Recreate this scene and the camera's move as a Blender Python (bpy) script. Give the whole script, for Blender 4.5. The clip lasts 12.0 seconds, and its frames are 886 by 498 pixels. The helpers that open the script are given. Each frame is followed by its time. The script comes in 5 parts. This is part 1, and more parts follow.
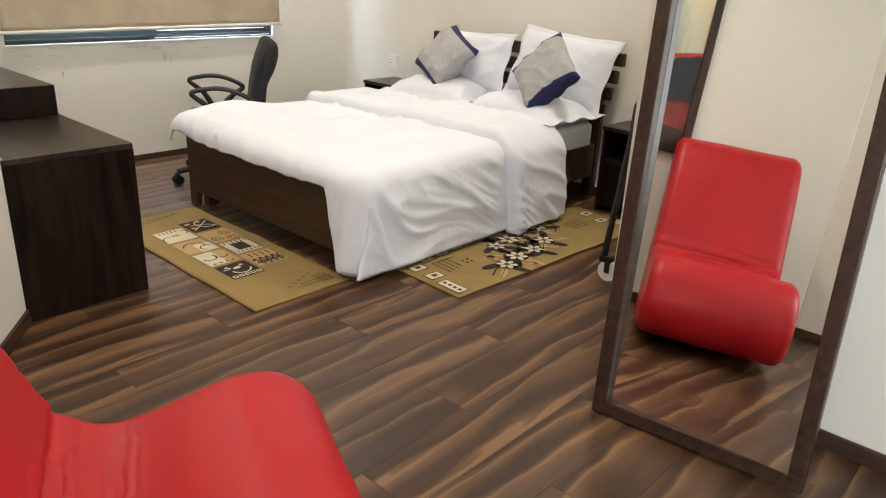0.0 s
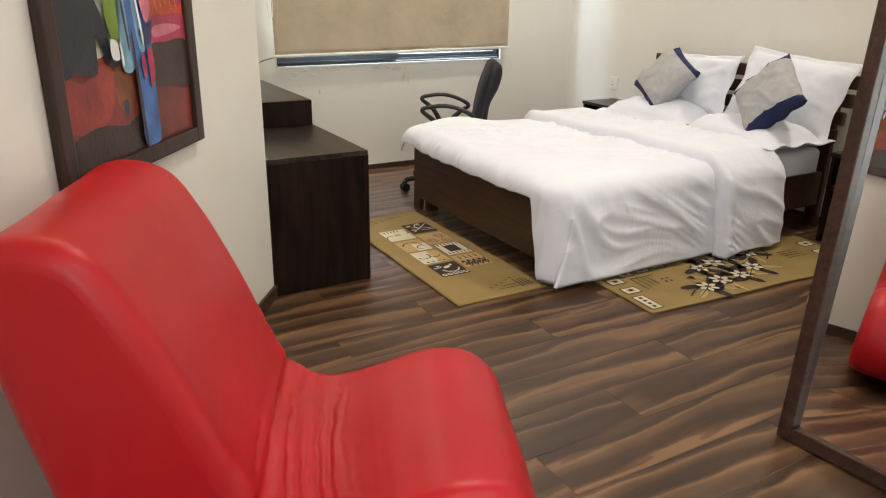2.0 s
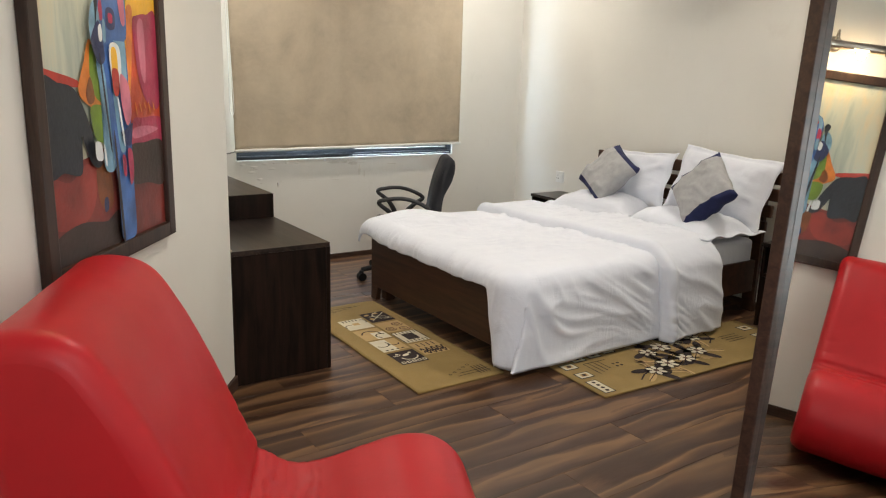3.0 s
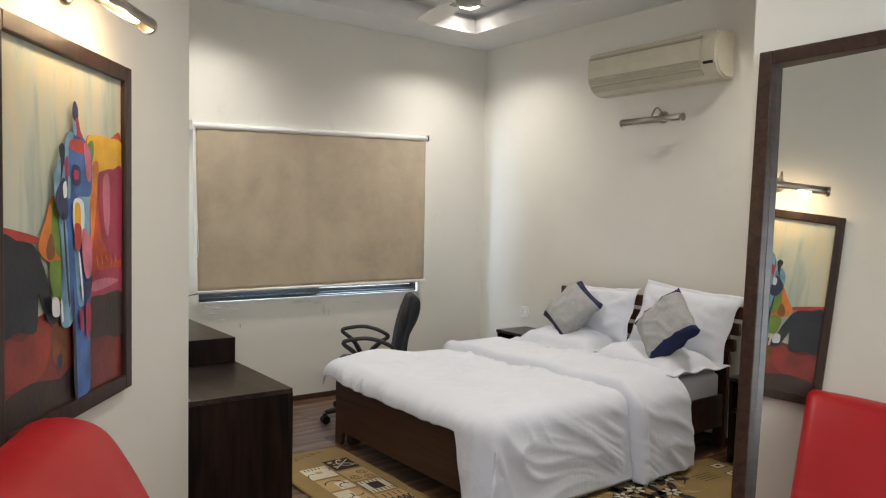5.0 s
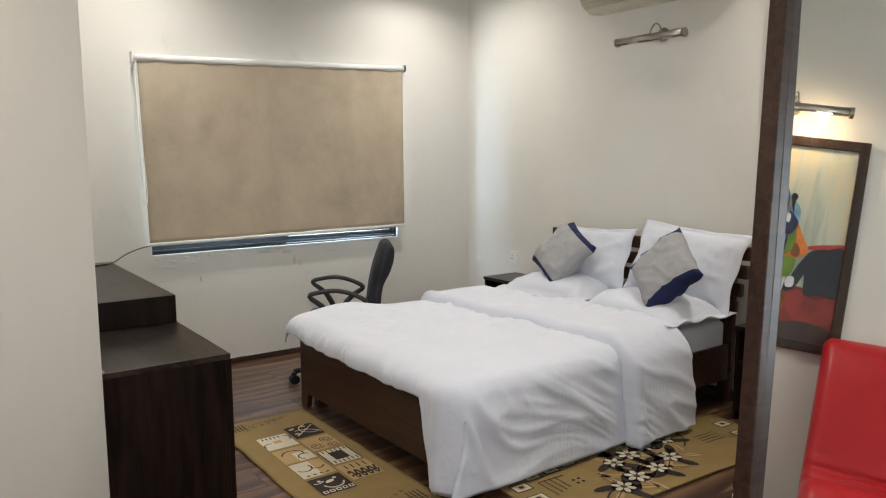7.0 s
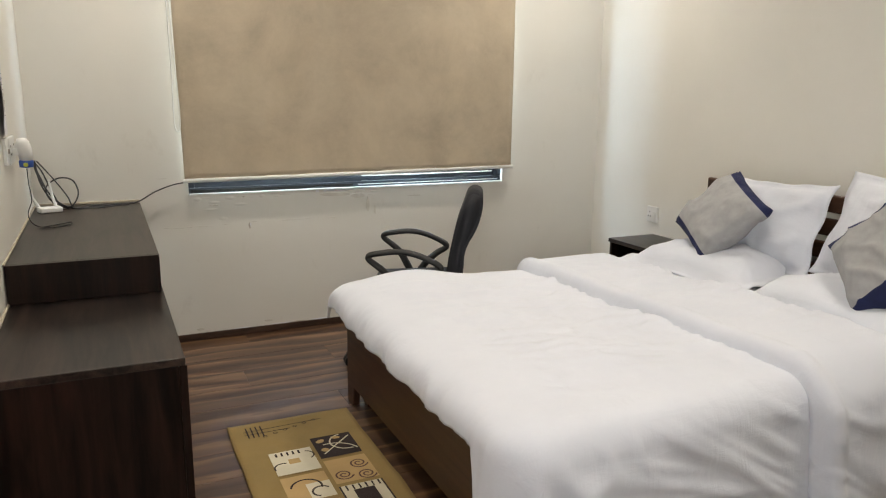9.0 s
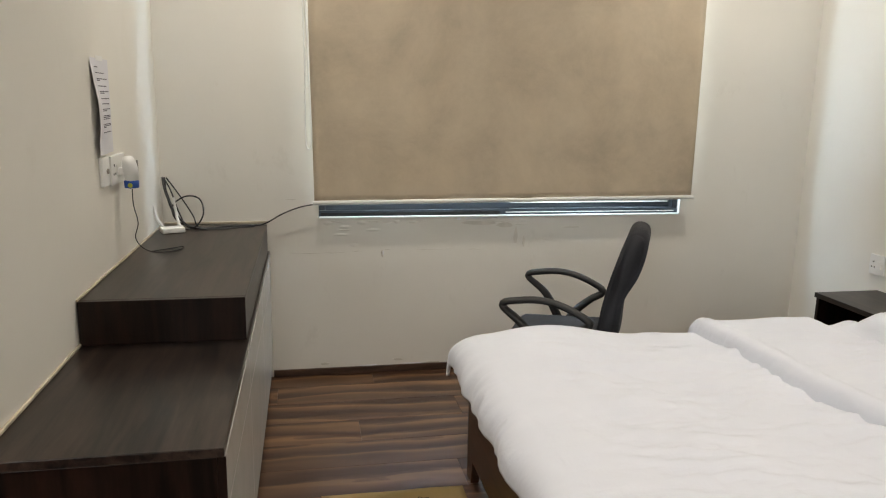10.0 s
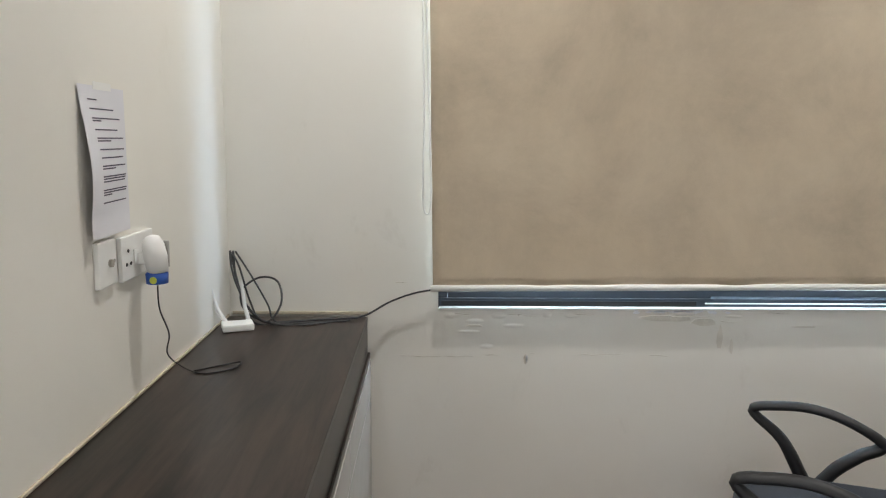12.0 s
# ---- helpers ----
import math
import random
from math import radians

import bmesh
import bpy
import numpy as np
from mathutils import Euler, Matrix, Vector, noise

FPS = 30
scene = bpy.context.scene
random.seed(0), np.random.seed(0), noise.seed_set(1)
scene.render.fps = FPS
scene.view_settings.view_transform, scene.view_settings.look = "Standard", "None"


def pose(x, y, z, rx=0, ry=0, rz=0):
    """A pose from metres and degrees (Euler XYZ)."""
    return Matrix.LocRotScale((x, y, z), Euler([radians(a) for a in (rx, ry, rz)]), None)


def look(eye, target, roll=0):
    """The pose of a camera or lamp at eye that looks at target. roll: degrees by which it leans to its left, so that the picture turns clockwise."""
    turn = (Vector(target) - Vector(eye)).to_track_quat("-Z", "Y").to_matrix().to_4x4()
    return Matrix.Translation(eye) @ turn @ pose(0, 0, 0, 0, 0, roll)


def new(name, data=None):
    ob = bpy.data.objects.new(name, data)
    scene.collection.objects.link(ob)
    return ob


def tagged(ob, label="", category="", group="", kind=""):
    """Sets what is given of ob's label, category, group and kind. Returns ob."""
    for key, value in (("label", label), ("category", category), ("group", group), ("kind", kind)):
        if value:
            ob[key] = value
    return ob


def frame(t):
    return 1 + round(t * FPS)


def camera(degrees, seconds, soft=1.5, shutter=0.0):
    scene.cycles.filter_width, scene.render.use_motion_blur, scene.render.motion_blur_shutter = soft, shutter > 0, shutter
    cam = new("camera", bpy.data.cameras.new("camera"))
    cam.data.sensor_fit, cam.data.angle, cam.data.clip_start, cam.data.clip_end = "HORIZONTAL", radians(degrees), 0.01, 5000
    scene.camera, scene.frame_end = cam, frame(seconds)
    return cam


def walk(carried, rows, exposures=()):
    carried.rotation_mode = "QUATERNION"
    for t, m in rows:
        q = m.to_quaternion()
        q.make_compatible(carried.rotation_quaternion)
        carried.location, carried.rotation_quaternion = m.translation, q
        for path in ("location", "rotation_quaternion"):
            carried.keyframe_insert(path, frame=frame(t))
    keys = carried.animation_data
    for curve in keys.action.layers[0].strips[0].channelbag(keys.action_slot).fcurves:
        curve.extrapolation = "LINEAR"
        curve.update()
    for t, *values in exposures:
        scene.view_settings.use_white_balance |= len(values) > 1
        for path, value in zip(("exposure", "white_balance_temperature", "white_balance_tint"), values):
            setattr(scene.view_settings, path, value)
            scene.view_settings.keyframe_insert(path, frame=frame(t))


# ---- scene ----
cam = camera(62.5, 12.0, soft=1.15)
PATH = [
    (0, (-0.766, -4.657, 1.288), (0.625, -3.413, 0.567), 2.8),
    (0.5, (-0.671, -4.577, 1.269), (0.408, -3.093, 0.473), 3.6),
    (1, (-0.686, -4.663, 1.286), (0.157, -3.042, 0.473), 2.5),
    (1.5, (-0.718, -4.805, 1.306), (0.108, -3.151, 0.544), 1.2),
    (2, (-0.836, -4.859, 1.304), (0.106, -3.233, 0.62), 1.0),
    (2.5, (-0.917, -4.912, 1.317), (0.113, -3.295, 0.746), 1.3),
    (3, (-0.935, -4.928, 1.343), (0.158, -3.315, 0.892), 1.7),
    (3.5, (-0.938, -4.928, 1.366), (0.194, -3.313, 1.034), 1.9),
    (5.5, (-0.913, -4.888, 1.392), (0.291, -3.292, 1.312), 0.7),
    (6, (-0.843, -4.816, 1.376), (0.367, -3.228, 1.265), 0.2),
    (6.5, (-0.674, -4.759, 1.373), (0.519, -3.164, 1.194), -0.2),
    (8.5, (0.097, -4.051, 1.277), (1.064, -2.346, 0.877), 0.3),
    (9, (0.307, -3.816, 1.274), (1.132, -2.043, 0.855), 0.7),
    (9.5, (0.471, -3.593, 1.264), (1.124, -1.753, 0.829), 1.1),
    (10, (0.628, -3.355, 1.292), (0.992, -1.429, 0.896), 1.0),
    (10.5, (0.653, -3.093, 1.302), (0.864, -1.134, 0.96), 1.0),
    (11, (0.635, -2.844, 1.305), (0.712, -0.869, 1.001), 0.9),
    (11.5, (0.645, -2.543, 1.312), (0.607, -0.564, 1.028), 0.8),
    (12, (0.645, -2.345, 1.308), (0.686, -0.368, 1.011), 0.5),
]
walk(cam, [(t, look(eye, target, roll)) for t, eye, target, roll in PATH],
     exposures=[(0.0, 0.44, 7120, 10), (2.5, 0.33, 6980, 10), (3.0, 0.17, 6850, 10), (3.5, 0.08, 6780, 10), (5.5, -0.16, 6600, 10), (6.5, -0.10, 6500, 10), (8.5, 0.09, 6600, 10), (9.0, 0.07, 6900, 10),
                (9.5, 0.03, 7000, 10), (10.0, -0.04, 6880, 10), (10.5, 0.02, 6740, 10), (11.5, 0.11, 6560, 10), (12.0, 0.12, 6280, 10)])

# ---- world and large lights ----
world = bpy.data.worlds.new("world")
scene.world = world
world.use_nodes = True
wn = world.node_tree
sky = wn.nodes.new("ShaderNodeTexSky")
sky.sky_type, sky.sun_disc = "NISHITA", False
sky.sun_elevation, sky.sun_rotation = radians(45), radians(150)
wn.nodes["Background"].inputs["Strength"].default_value = 0.14
wn.links.new(sky.outputs[0], wn.nodes["Background"].inputs["Color"])


def lamp(name, kind, m, energy, color, size=0.1, spot=None):
    data = bpy.data.lights.new(name, kind)
    data.energy, data.color = energy, color
    if kind == "AREA":
        data.shape, data.size = "DISK", size
    elif kind == "SUN":
        data.angle = size
    else:
        data.shadow_soft_size = size
    if spot:
        data.spot_size, data.spot_blend = radians(spot[0]), spot[1]
    ob = new(name, data)
    ob.matrix_world = m
    return ob


lamp("sun", "SUN", look((0, 0, 10), (-4, 5.5, 0)), 2.5, (1, 0.95, 0.88), radians(0.5))

day = bpy.data.lights.new("window_daylight", "AREA")
day.energy, day.color, day.shape, day.size, day.size_y = 160, (0.58, 0.78, 1), "RECTANGLE", 1.74, 1.14
new("window_daylight", day).matrix_world = look((1.572, 0.17, 1.36), (1.572, -1, 1.36))
# Added cool light for the entry; the window it implies is unseen.
day2 = bpy.data.lights.new("entry_added_daylight", "AREA")
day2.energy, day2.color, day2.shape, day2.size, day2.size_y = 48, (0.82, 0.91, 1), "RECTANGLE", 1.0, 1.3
new("entry_added_daylight", day2).matrix_world = look((-1.36, -5.7, 1.45), (1, -5.7, 1.45))

# ---- room plan ----
WX, NY, TOP = 3.145, 0.0, 2.80          # bed-head wall, window wall, ceiling
CX, CY = 0.0, -1.953                    # corner where the slanted picture wall begins
DIR = Vector((-0.588, -0.809, 0))       # along the picture wall
NRM = Vector((0.809, -0.588, 0))        # out of the picture wall into the room
LEN = 2.2
EX, EY = CX + DIR.x * LEN, CY + DIR.y * LEN
SX, SY = 1.39, -3.53                    # corner of the wall behind the mirror
BACK = -7.2


# ---- materials ----
def nodes_of(name):
    m = bpy.data.materials.new(name)
    m.use_nodes = True
    nt = m.node_tree
    return m, nt, nt.nodes["Principled BSDF"]


def ramp(nt, fac, stops):
    r = nt.nodes.new("ShaderNodeValToRGB")
    while len(r.color_ramp.elements) < len(stops):
        r.color_ramp.elements.new(0.5)
    for e, (p, c) in zip(r.color_ramp.elements, stops):
        e.position, e.color = p, (*c, 1)
    nt.links.new(fac, r.inputs[0])
    return r.outputs[0]


def coords(nt, scale=(1, 1, 1), kind="Object", shift=None, rot=None):
    tc = nt.nodes.new("ShaderNodeTexCoord")
    mp = nt.nodes.new("ShaderNodeMapping")
    mp.inputs["Scale"].default_value = scale
    if rot:
        mp.inputs["Rotation"].default_value = rot
    nt.links.new(tc.outputs[kind], mp.inputs["Vector"])
    if shift is not None:
        nt.links.new(shift, mp.inputs["Location"])
    return mp.outputs[0]


def noise_tex(nt, vec, scale, detail=4, rough=0.55, distort=0.0):
    n = nt.nodes.new("ShaderNodeTexNoise")
    n.inputs["Scale"].default_value, n.inputs["Detail"].default_value = scale, detail
    n.inputs["Roughness"].default_value, n.inputs["Distortion"].default_value = rough, distort
    nt.links.new(vec, n.inputs["Vector"])
    return n.outputs["Fac"]


def bump(nt, bsdf, height, strength=0.2, dist=0.01):
    b = nt.nodes.new("ShaderNodeBump")
    b.inputs["Strength"].default_value, b.inputs["Distance"].default_value = strength, dist
    nt.links.new(height, b.inputs["Height"])
    nt.links.new(b.outputs[0], bsdf.inputs["Normal"])


def plain(name, color, rough=0.5, metal=0.0, vary=0.12, scale=9, bumps=0.08, grain=120, spec=0.5, kind="Object"):
    """A surface with slight blotches and a fine relief."""
    m, nt, b = nodes_of(name)
    lo = tuple(max(0, c * (1 - vary)) for c in color)
    hi = tuple(min(1, c * (1 + vary)) for c in color)
    vec = coords(nt, kind=kind)
    nt.links.new(ramp(nt, noise_tex(nt, vec, scale), [(0.3, lo), (0.7, hi)]), b.inputs["Base Color"])
    b.inputs["Roughness"].default_value, b.inputs["Metallic"].default_value = rough, metal
    b.inputs["Specular IOR Level"].default_value = spec
    if bumps:
        bump(nt, b, noise_tex(nt, vec, grain, 3), bumps, 0.004)
    return m


def wood(name, dark, light, stretch=(1, 14, 14), scale=3.0, rough=0.35, bands=5.0, contrast=(0.35, 0.7), spec=0.35):
    """Wood veneer with stretched grain."""
    m, nt, b = nodes_of(name)
    oi = nt.nodes.new("ShaderNodeObjectInfo")
    mul = nt.nodes.new("ShaderNodeVectorMath")
    mul.operation = "SCALE"
    nt.links.new(oi.outputs["Random"], mul.inputs[3])
    mul.inputs[0].default_value = (7.3, 3.1, 5.7)
    vec = coords(nt, stretch, "Object", mul.outputs[0])
    big = noise_tex(nt, vec, scale, 3, 0.5, 0.9)
    fine = noise_tex(nt, vec, scale * 7, 5, 0.65)
    mix = nt.nodes.new("ShaderNodeMath")
    mix.operation = "MULTIPLY_ADD"
    nt.links.new(fine, mix.inputs[0])
    mix.inputs[1].default_value = 0.35
    nt.links.new(big, mix.inputs[2])
    nt.links.new(ramp(nt, mix.outputs[0], [(contrast[0] + 0.15, dark), (contrast[1] + 0.17, light)]), b.inputs["Base Color"])
    b.inputs["Roughness"].default_value = rough
    b.inputs["Specular IOR Level"].default_value = spec
    bump(nt, b, mix.outputs[0], 0.05, 0.003)
    return m


def wall_paint(name, color, stain, dirt=0.35):
    """Old emulsion paint: soft blotches, scuffs and roller relief."""
    m, nt, b = nodes_of(name)
    vec = coords(nt)
    big = noise_tex(nt, vec, 1.7, 5, 0.6)
    base = ramp(nt, big, [(0.3, tuple(c * 0.95 for c in color)), (0.7, color)])
    spots = noise_tex(nt, coords(nt, (1, 1, 0.55)), 5.0, 7, 0.72, 0.3)
    mask = ramp(nt, spots, [(0.60, (0, 0, 0)), (0.80, (1, 1, 1))])
    mx = nt.nodes.new("ShaderNodeMix")
    mx.data_type = "RGBA"
    sc = nt.nodes.new("ShaderNodeMath")
    sc.operation = "MULTIPLY"
    nt.links.new(mask, sc.inputs[0])
    sc.inputs[1].default_value = dirt
    nt.links.new(sc.outputs[0], mx.inputs["Factor"])
    nt.links.new(base, mx.inputs["A"])
    mx.inputs["B"].default_value = (*stain, 1)
    nt.links.new(mx.outputs["Result"], b.inputs["Base Color"])
    b.inputs["Roughness"].default_value = 0.55
    bump(nt, b, noise_tex(nt, vec, 60, 4), 0.06, 0.004)
    return m


M_WALL = wall_paint("wall paint", (0.80, 0.78, 0.72), (0.64, 0.60, 0.53))
M_WALLN = wall_paint("window wall paint", (0.775, 0.757, 0.705), (0.56, 0.53, 0.47), 0.55)
M_CEIL = plain("ceiling paint", (0.72, 0.72, 0.72), 0.7, vary=0.03, scale=2, bumps=0.04)
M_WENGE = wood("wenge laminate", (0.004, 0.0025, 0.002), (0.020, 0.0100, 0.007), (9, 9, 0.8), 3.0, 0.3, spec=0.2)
# Same laminate for level faces, with the light from above put into its colour.
M_WENGE_LIT = wood("wenge laminate lit top", (0.006, 0.0045, 0.004), (0.042, 0.028, 0.022), (9, 0.8, 9), 3.0, 0.30, spec=0.28)
M_BED = wood("dark stained bed wood", (0.034, 0.0145, 0.0085), (0.072, 0.032, 0.017), (9, 0.8, 9), 2.5, 0.36)
M_FRAME = wood("mirror frame wood", (0.022, 0.011, 0.008), (0.055, 0.028, 0.019), (9, 9, 0.8), 4.0, 0.38)
M_BASE = wood("skirting wood", (0.035, 0.02, 0.014), (0.09, 0.05, 0.033), (1, 1, 9), 4.0, 0.45)
M_WHITE = plain("white plastic", (0.80, 0.80, 0.78), 0.35, vary=0.03, bumps=0)
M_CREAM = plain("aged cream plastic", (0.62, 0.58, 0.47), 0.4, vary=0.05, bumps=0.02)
# Darker copy of the cream, colouring in the shade of slots and louvres.
M_CREAM_SHADE = plain("shaded cream plastic", (0.47, 0.44, 0.35), 0.45, vary=0.06, bumps=0)
M_GREYP = plain("grey plastic", (0.35, 0.34, 0.31), 0.4, vary=0.05, bumps=0)
M_BLACK = plain("black plastic", (0.008, 0.008, 0.009), 0.55, vary=0.15, bumps=0.05)
M_BLACKF = plain("black woven fabric", (0.016, 0.017, 0.022), 0.85, vary=0.2, bumps=0.3, grain=400)
M_CHROME = plain("brushed nickel", (0.40, 0.37, 0.33), 0.3, 1.0, vary=0.05, bumps=0.02)
M_ALU = plain("dark grey aluminium", (0.06, 0.07, 0.09), 0.35, 0.6, vary=0.08, bumps=0)


def linen():
    m, nt, b = nodes_of("white cotton")
    vec = coords(nt)
    nt.links.new(ramp(nt, noise_tex(nt, vec, 4, 4), [(0.3, (0.655, 0.68, 0.75)), (0.7, (0.69, 0.715, 0.78))]), b.inputs["Base Color"])
    b.inputs["Roughness"].default_value = 0.85
    b.inputs["Sheen Weight"].default_value = 0.15
    crease = noise_tex(nt, coords(nt, (1.0, 3.2, 2.4), rot=(0, 0, radians(28))), 6.5, 5, 0.55, 0.5)
    weave = noise_tex(nt, vec, 420, 2)
    mx = nt.nodes.new("ShaderNodeMath")
    mx.operation = "MULTIPLY_ADD"
    nt.links.new(weave, mx.inputs[0])
    mx.inputs[1].default_value = 0.03
    hang_ = noise_tex(nt, coords(nt, (6.5, 2.2, 1.5), rot=(0, radians(30), 0)), 2.4, 4, 0.55, 0.5)
    both = nt.nodes.new("ShaderNodeMath")
    both.operation = "MULTIPLY_ADD"
    nt.links.new(hang_, both.inputs[0])
    both.inputs[1].default_value = 0.8
    nt.links.new(crease, both.inputs[2])
    nt.links.new(both.outputs[0], mx.inputs[2])
    bump(nt, b, mx.outputs[0], 0.27, 0.014)
    return m


M_LINEN = linen()
M_GREYF = plain("grey cotton", (0.36, 0.36, 0.36), 0.9, vary=0.08, scale=30, bumps=0.3, grain=500)
M_NAVY = plain("navy cotton", (0.012, 0.018, 0.075), 0.9, vary=0.12, scale=30, bumps=0.3, grain=500)
M_PAPER = plain("paper", (0.72, 0.72, 0.76), 0.8, vary=0.02, bumps=0)
M_INK = plain("ink", (0.09, 0.08, 0.12), 0.8, vary=0.05, bumps=0)
M_CABLE = plain("black cable", (0.02, 0.02, 0.022), 0.5, vary=0.1, bumps=0)
M_BLUE = plain("blue label", (0.03, 0.10, 0.42), 0.5, vary=0.1, bumps=0)
M_GREEN = plain("green print", (0.45, 0.5, 0.06), 0.5, vary=0.1, bumps=0)
M_TYRE = plain("white rubber", (0.7, 0.7, 0.68), 0.5, vary=0.05, bumps=0)
# Pale grey puts the wall's reflection on glossy dark fronts into the colour.
M_DRAWER = plain("laminate tinted with wall reflection", (0.45, 0.44, 0.42), 0.25, vary=0.04, bumps=0)
M_STEEL = plain("black steel tube", (0.013, 0.013, 0.014), 0.4, 0.2, vary=0.1, bumps=0)


def red_vinyl():
    m, nt, b = nodes_of("red leatherette")
    vec = coords(nt)
    nt.links.new(ramp(nt, noise_tex(nt, vec, 3, 4), [(0.3, (0.39, 0.0055, 0.011)), (0.7, (0.48, 0.008, 0.015))]), b.inputs["Base Color"])
    nt.links.new(ramp(nt, noise_tex(nt, vec, 8, 4), [(0.3, (0.36,) * 3), (0.7, (0.42,) * 3)]), b.inputs["Roughness"])
    b.inputs["Specular IOR Level"].default_value = 0.38
    bump(nt, b, noise_tex(nt, vec, 260, 3), 0.08, 0.002)
    return m


def blind_cloth():
    m, nt, b = nodes_of("beige blind cloth")
    vec = coords(nt)
    n = noise_tex(nt, coords(nt, (1, 1, 0.85)), 2.6, 6, 0.68, 0.25)
    base = ramp(nt, n, [(0.28, (0.42, 0.355, 0.268)), (0.5, (0.52, 0.437, 0.327)), (0.72, (0.585, 0.498, 0.374))])
    blots = noise_tex(nt, coords(nt, (1.0, 1, 1.3)), 2.2, 7, 0.7, 0.3)
    veil = ramp(nt, blots, [(0.36, (0.90, 0.90, 0.91)), (0.52, (1, 1, 1)), (0.68, (1.05, 1.04, 1.02))])
    mm = nt.nodes.new("ShaderNodeMix")
    mm.data_type, mm.blend_type = "RGBA", "MULTIPLY"
    mm.inputs["Factor"].default_value = 1.0
    nt.links.new(base, mm.inputs["A"])
    nt.links.new(veil, mm.inputs["B"])
    nt.links.new(mm.outputs["Result"], b.inputs["Base Color"])
    b.inputs["Roughness"].default_value = 0.9
    bump(nt, b, noise_tex(nt, vec, 420, 2), 0.25, 0.002)
    return m


def mirror_glass():
    m, nt, b = nodes_of("mirror glass")
    b.inputs["Metallic"].default_value, b.inputs["Roughness"].default_value = 1.0, 0.015
    b.inputs["Base Color"].default_value = (0.93, 0.945, 0.93, 1)
    return m


def clear_glass():
    m, nt, b = nodes_of("window glass")
    b.inputs["Transmission Weight"].default_value, b.inputs["Roughness"].default_value = 1.0, 0.0
    b.inputs["Base Color"].default_value = (0.9, 0.95, 1, 1)
    return m


def glow(name, color, strength):
    m, nt, b = nodes_of(name)
    b.inputs["Emission Color"].default_value, b.inputs["Emission Strength"].default_value = (*color, 1), strength
    return m


def floor_wood():
    """Laminate with long wavy zebra streaks, shifted from plank to plank."""
    m, nt, b = nodes_of("zebrano laminate")
    oi = nt.nodes.new("ShaderNodeObjectInfo")
    mul = nt.nodes.new("ShaderNodeVectorMath")
    mul.operation = "SCALE"
    nt.links.new(oi.outputs["Random"], mul.inputs[3])
    mul.inputs[0].default_value = (23.0, 11.0, 0.0)
    vec = coords(nt, (1, 1, 1), "Object", mul.outputs[0])
    warp = noise_tex(nt, coords(nt, (1.0, 2.0, 1), "Object", mul.outputs[0]), 1.6, 2, 0.5)
    sep = nt.nodes.new("ShaderNodeSeparateXYZ")
    nt.links.new(vec, sep.inputs[0])
    add = nt.nodes.new("ShaderNodeMath")
    add.operation = "MULTIPLY_ADD"
    nt.links.new(warp, add.inputs[0])
    add.inputs[1].default_value = 0.11
    nt.links.new(sep.outputs["Y"], add.inputs[2])
    comb = nt.nodes.new("ShaderNodeCombineXYZ")
    sx = nt.nodes.new("ShaderNodeMath")
    sx.operation = "MULTIPLY"
    nt.links.new(sep.outputs["X"], sx.inputs[0])
    sx.inputs[1].default_value = 0.13
    nt.links.new(sx.outputs[0], comb.inputs["X"])
    nt.links.new(add.outputs[0], comb.inputs["Y"])
    fine = noise_tex(nt, comb.outputs[0], 130, 4, 0.7)
    soft = noise_tex(nt, comb.outputs[0], 9, 2, 0.5)
    ph = nt.nodes.new("ShaderNodeMath")
    ph.operation = "MULTIPLY_ADD"
    nt.links.new(add.outputs[0], ph.inputs[0])
    ph.inputs[1].default_value = 8.0
    sf = nt.nodes.new("ShaderNodeMath")
    sf.operation = "MULTIPLY"
    nt.links.new(soft, sf.inputs[0])
    sf.inputs[1].default_value = 1.7
    nt.links.new(sf.outputs[0], ph.inputs[2])
    fr_node = nt.nodes.new("ShaderNodeMath")
    fr_node.operation = "FRACT"
    nt.links.new(ph.outputs[0], fr_node.inputs[0])
    mx = nt.nodes.new("ShaderNodeMath")
    mx.operation = "MULTIPLY_ADD"
    nt.links.new(fine, mx.inputs[0])
    mx.inputs[1].default_value = 0.16
    nt.links.new(fr_node.outputs[0], mx.inputs[2])
    streaks = ramp(nt, mx.outputs[0], [(0.04, (0.155, 0.082, 0.039)), (0.13, (0.085, 0.042, 0.021)), (0.27, (0.037, 0.017, 0.0095)), (0.50, (0.047, 0.022, 0.012)), (0.72, (0.080, 0.041, 0.021)), (0.90, (0.115, 0.060, 0.029)), (1.06, (0.165, 0.089, 0.042))])
    tone = ramp(nt, noise_tex(nt, coords(nt, (0.8, 3, 1), "Object", mul.outputs[0]), 2.0, 3), [(0.3, (0.75, 0.75, 0.75)), (0.7, (1.25, 1.22, 1.18))])
    mm = nt.nodes.new("ShaderNodeMix")
    mm.data_type, mm.blend_type = "RGBA", "MULTIPLY"
    mm.inputs["Factor"].default_value = 1.0
    nt.links.new(streaks, mm.inputs["A"])
    nt.links.new(tone, mm.inputs["B"])
    nt.links.new(mm.outputs["Result"], b.inputs["Base Color"])
    nt.links.new(ramp(nt, fine, [(0.3, (0.32,) * 3), (0.7, (0.44,) * 3)]), b.inputs["Roughness"])
    b.inputs["Specular IOR Level"].default_value = 0.4
    bump(nt, b, fine, 0.05, 0.002)
    return m


M_RED, M_BLIND, M_MIRROR, M_GLASS = red_vinyl(), blind_cloth(), mirror_glass(), clear_glass()
M_BULB = glow("lit warm bulb", (1, 0.72, 0.42), 60)
M_LED = glow("lit white lamp", (1, 0.93, 0.85), 22)
M_FLOOR = floor_wood()


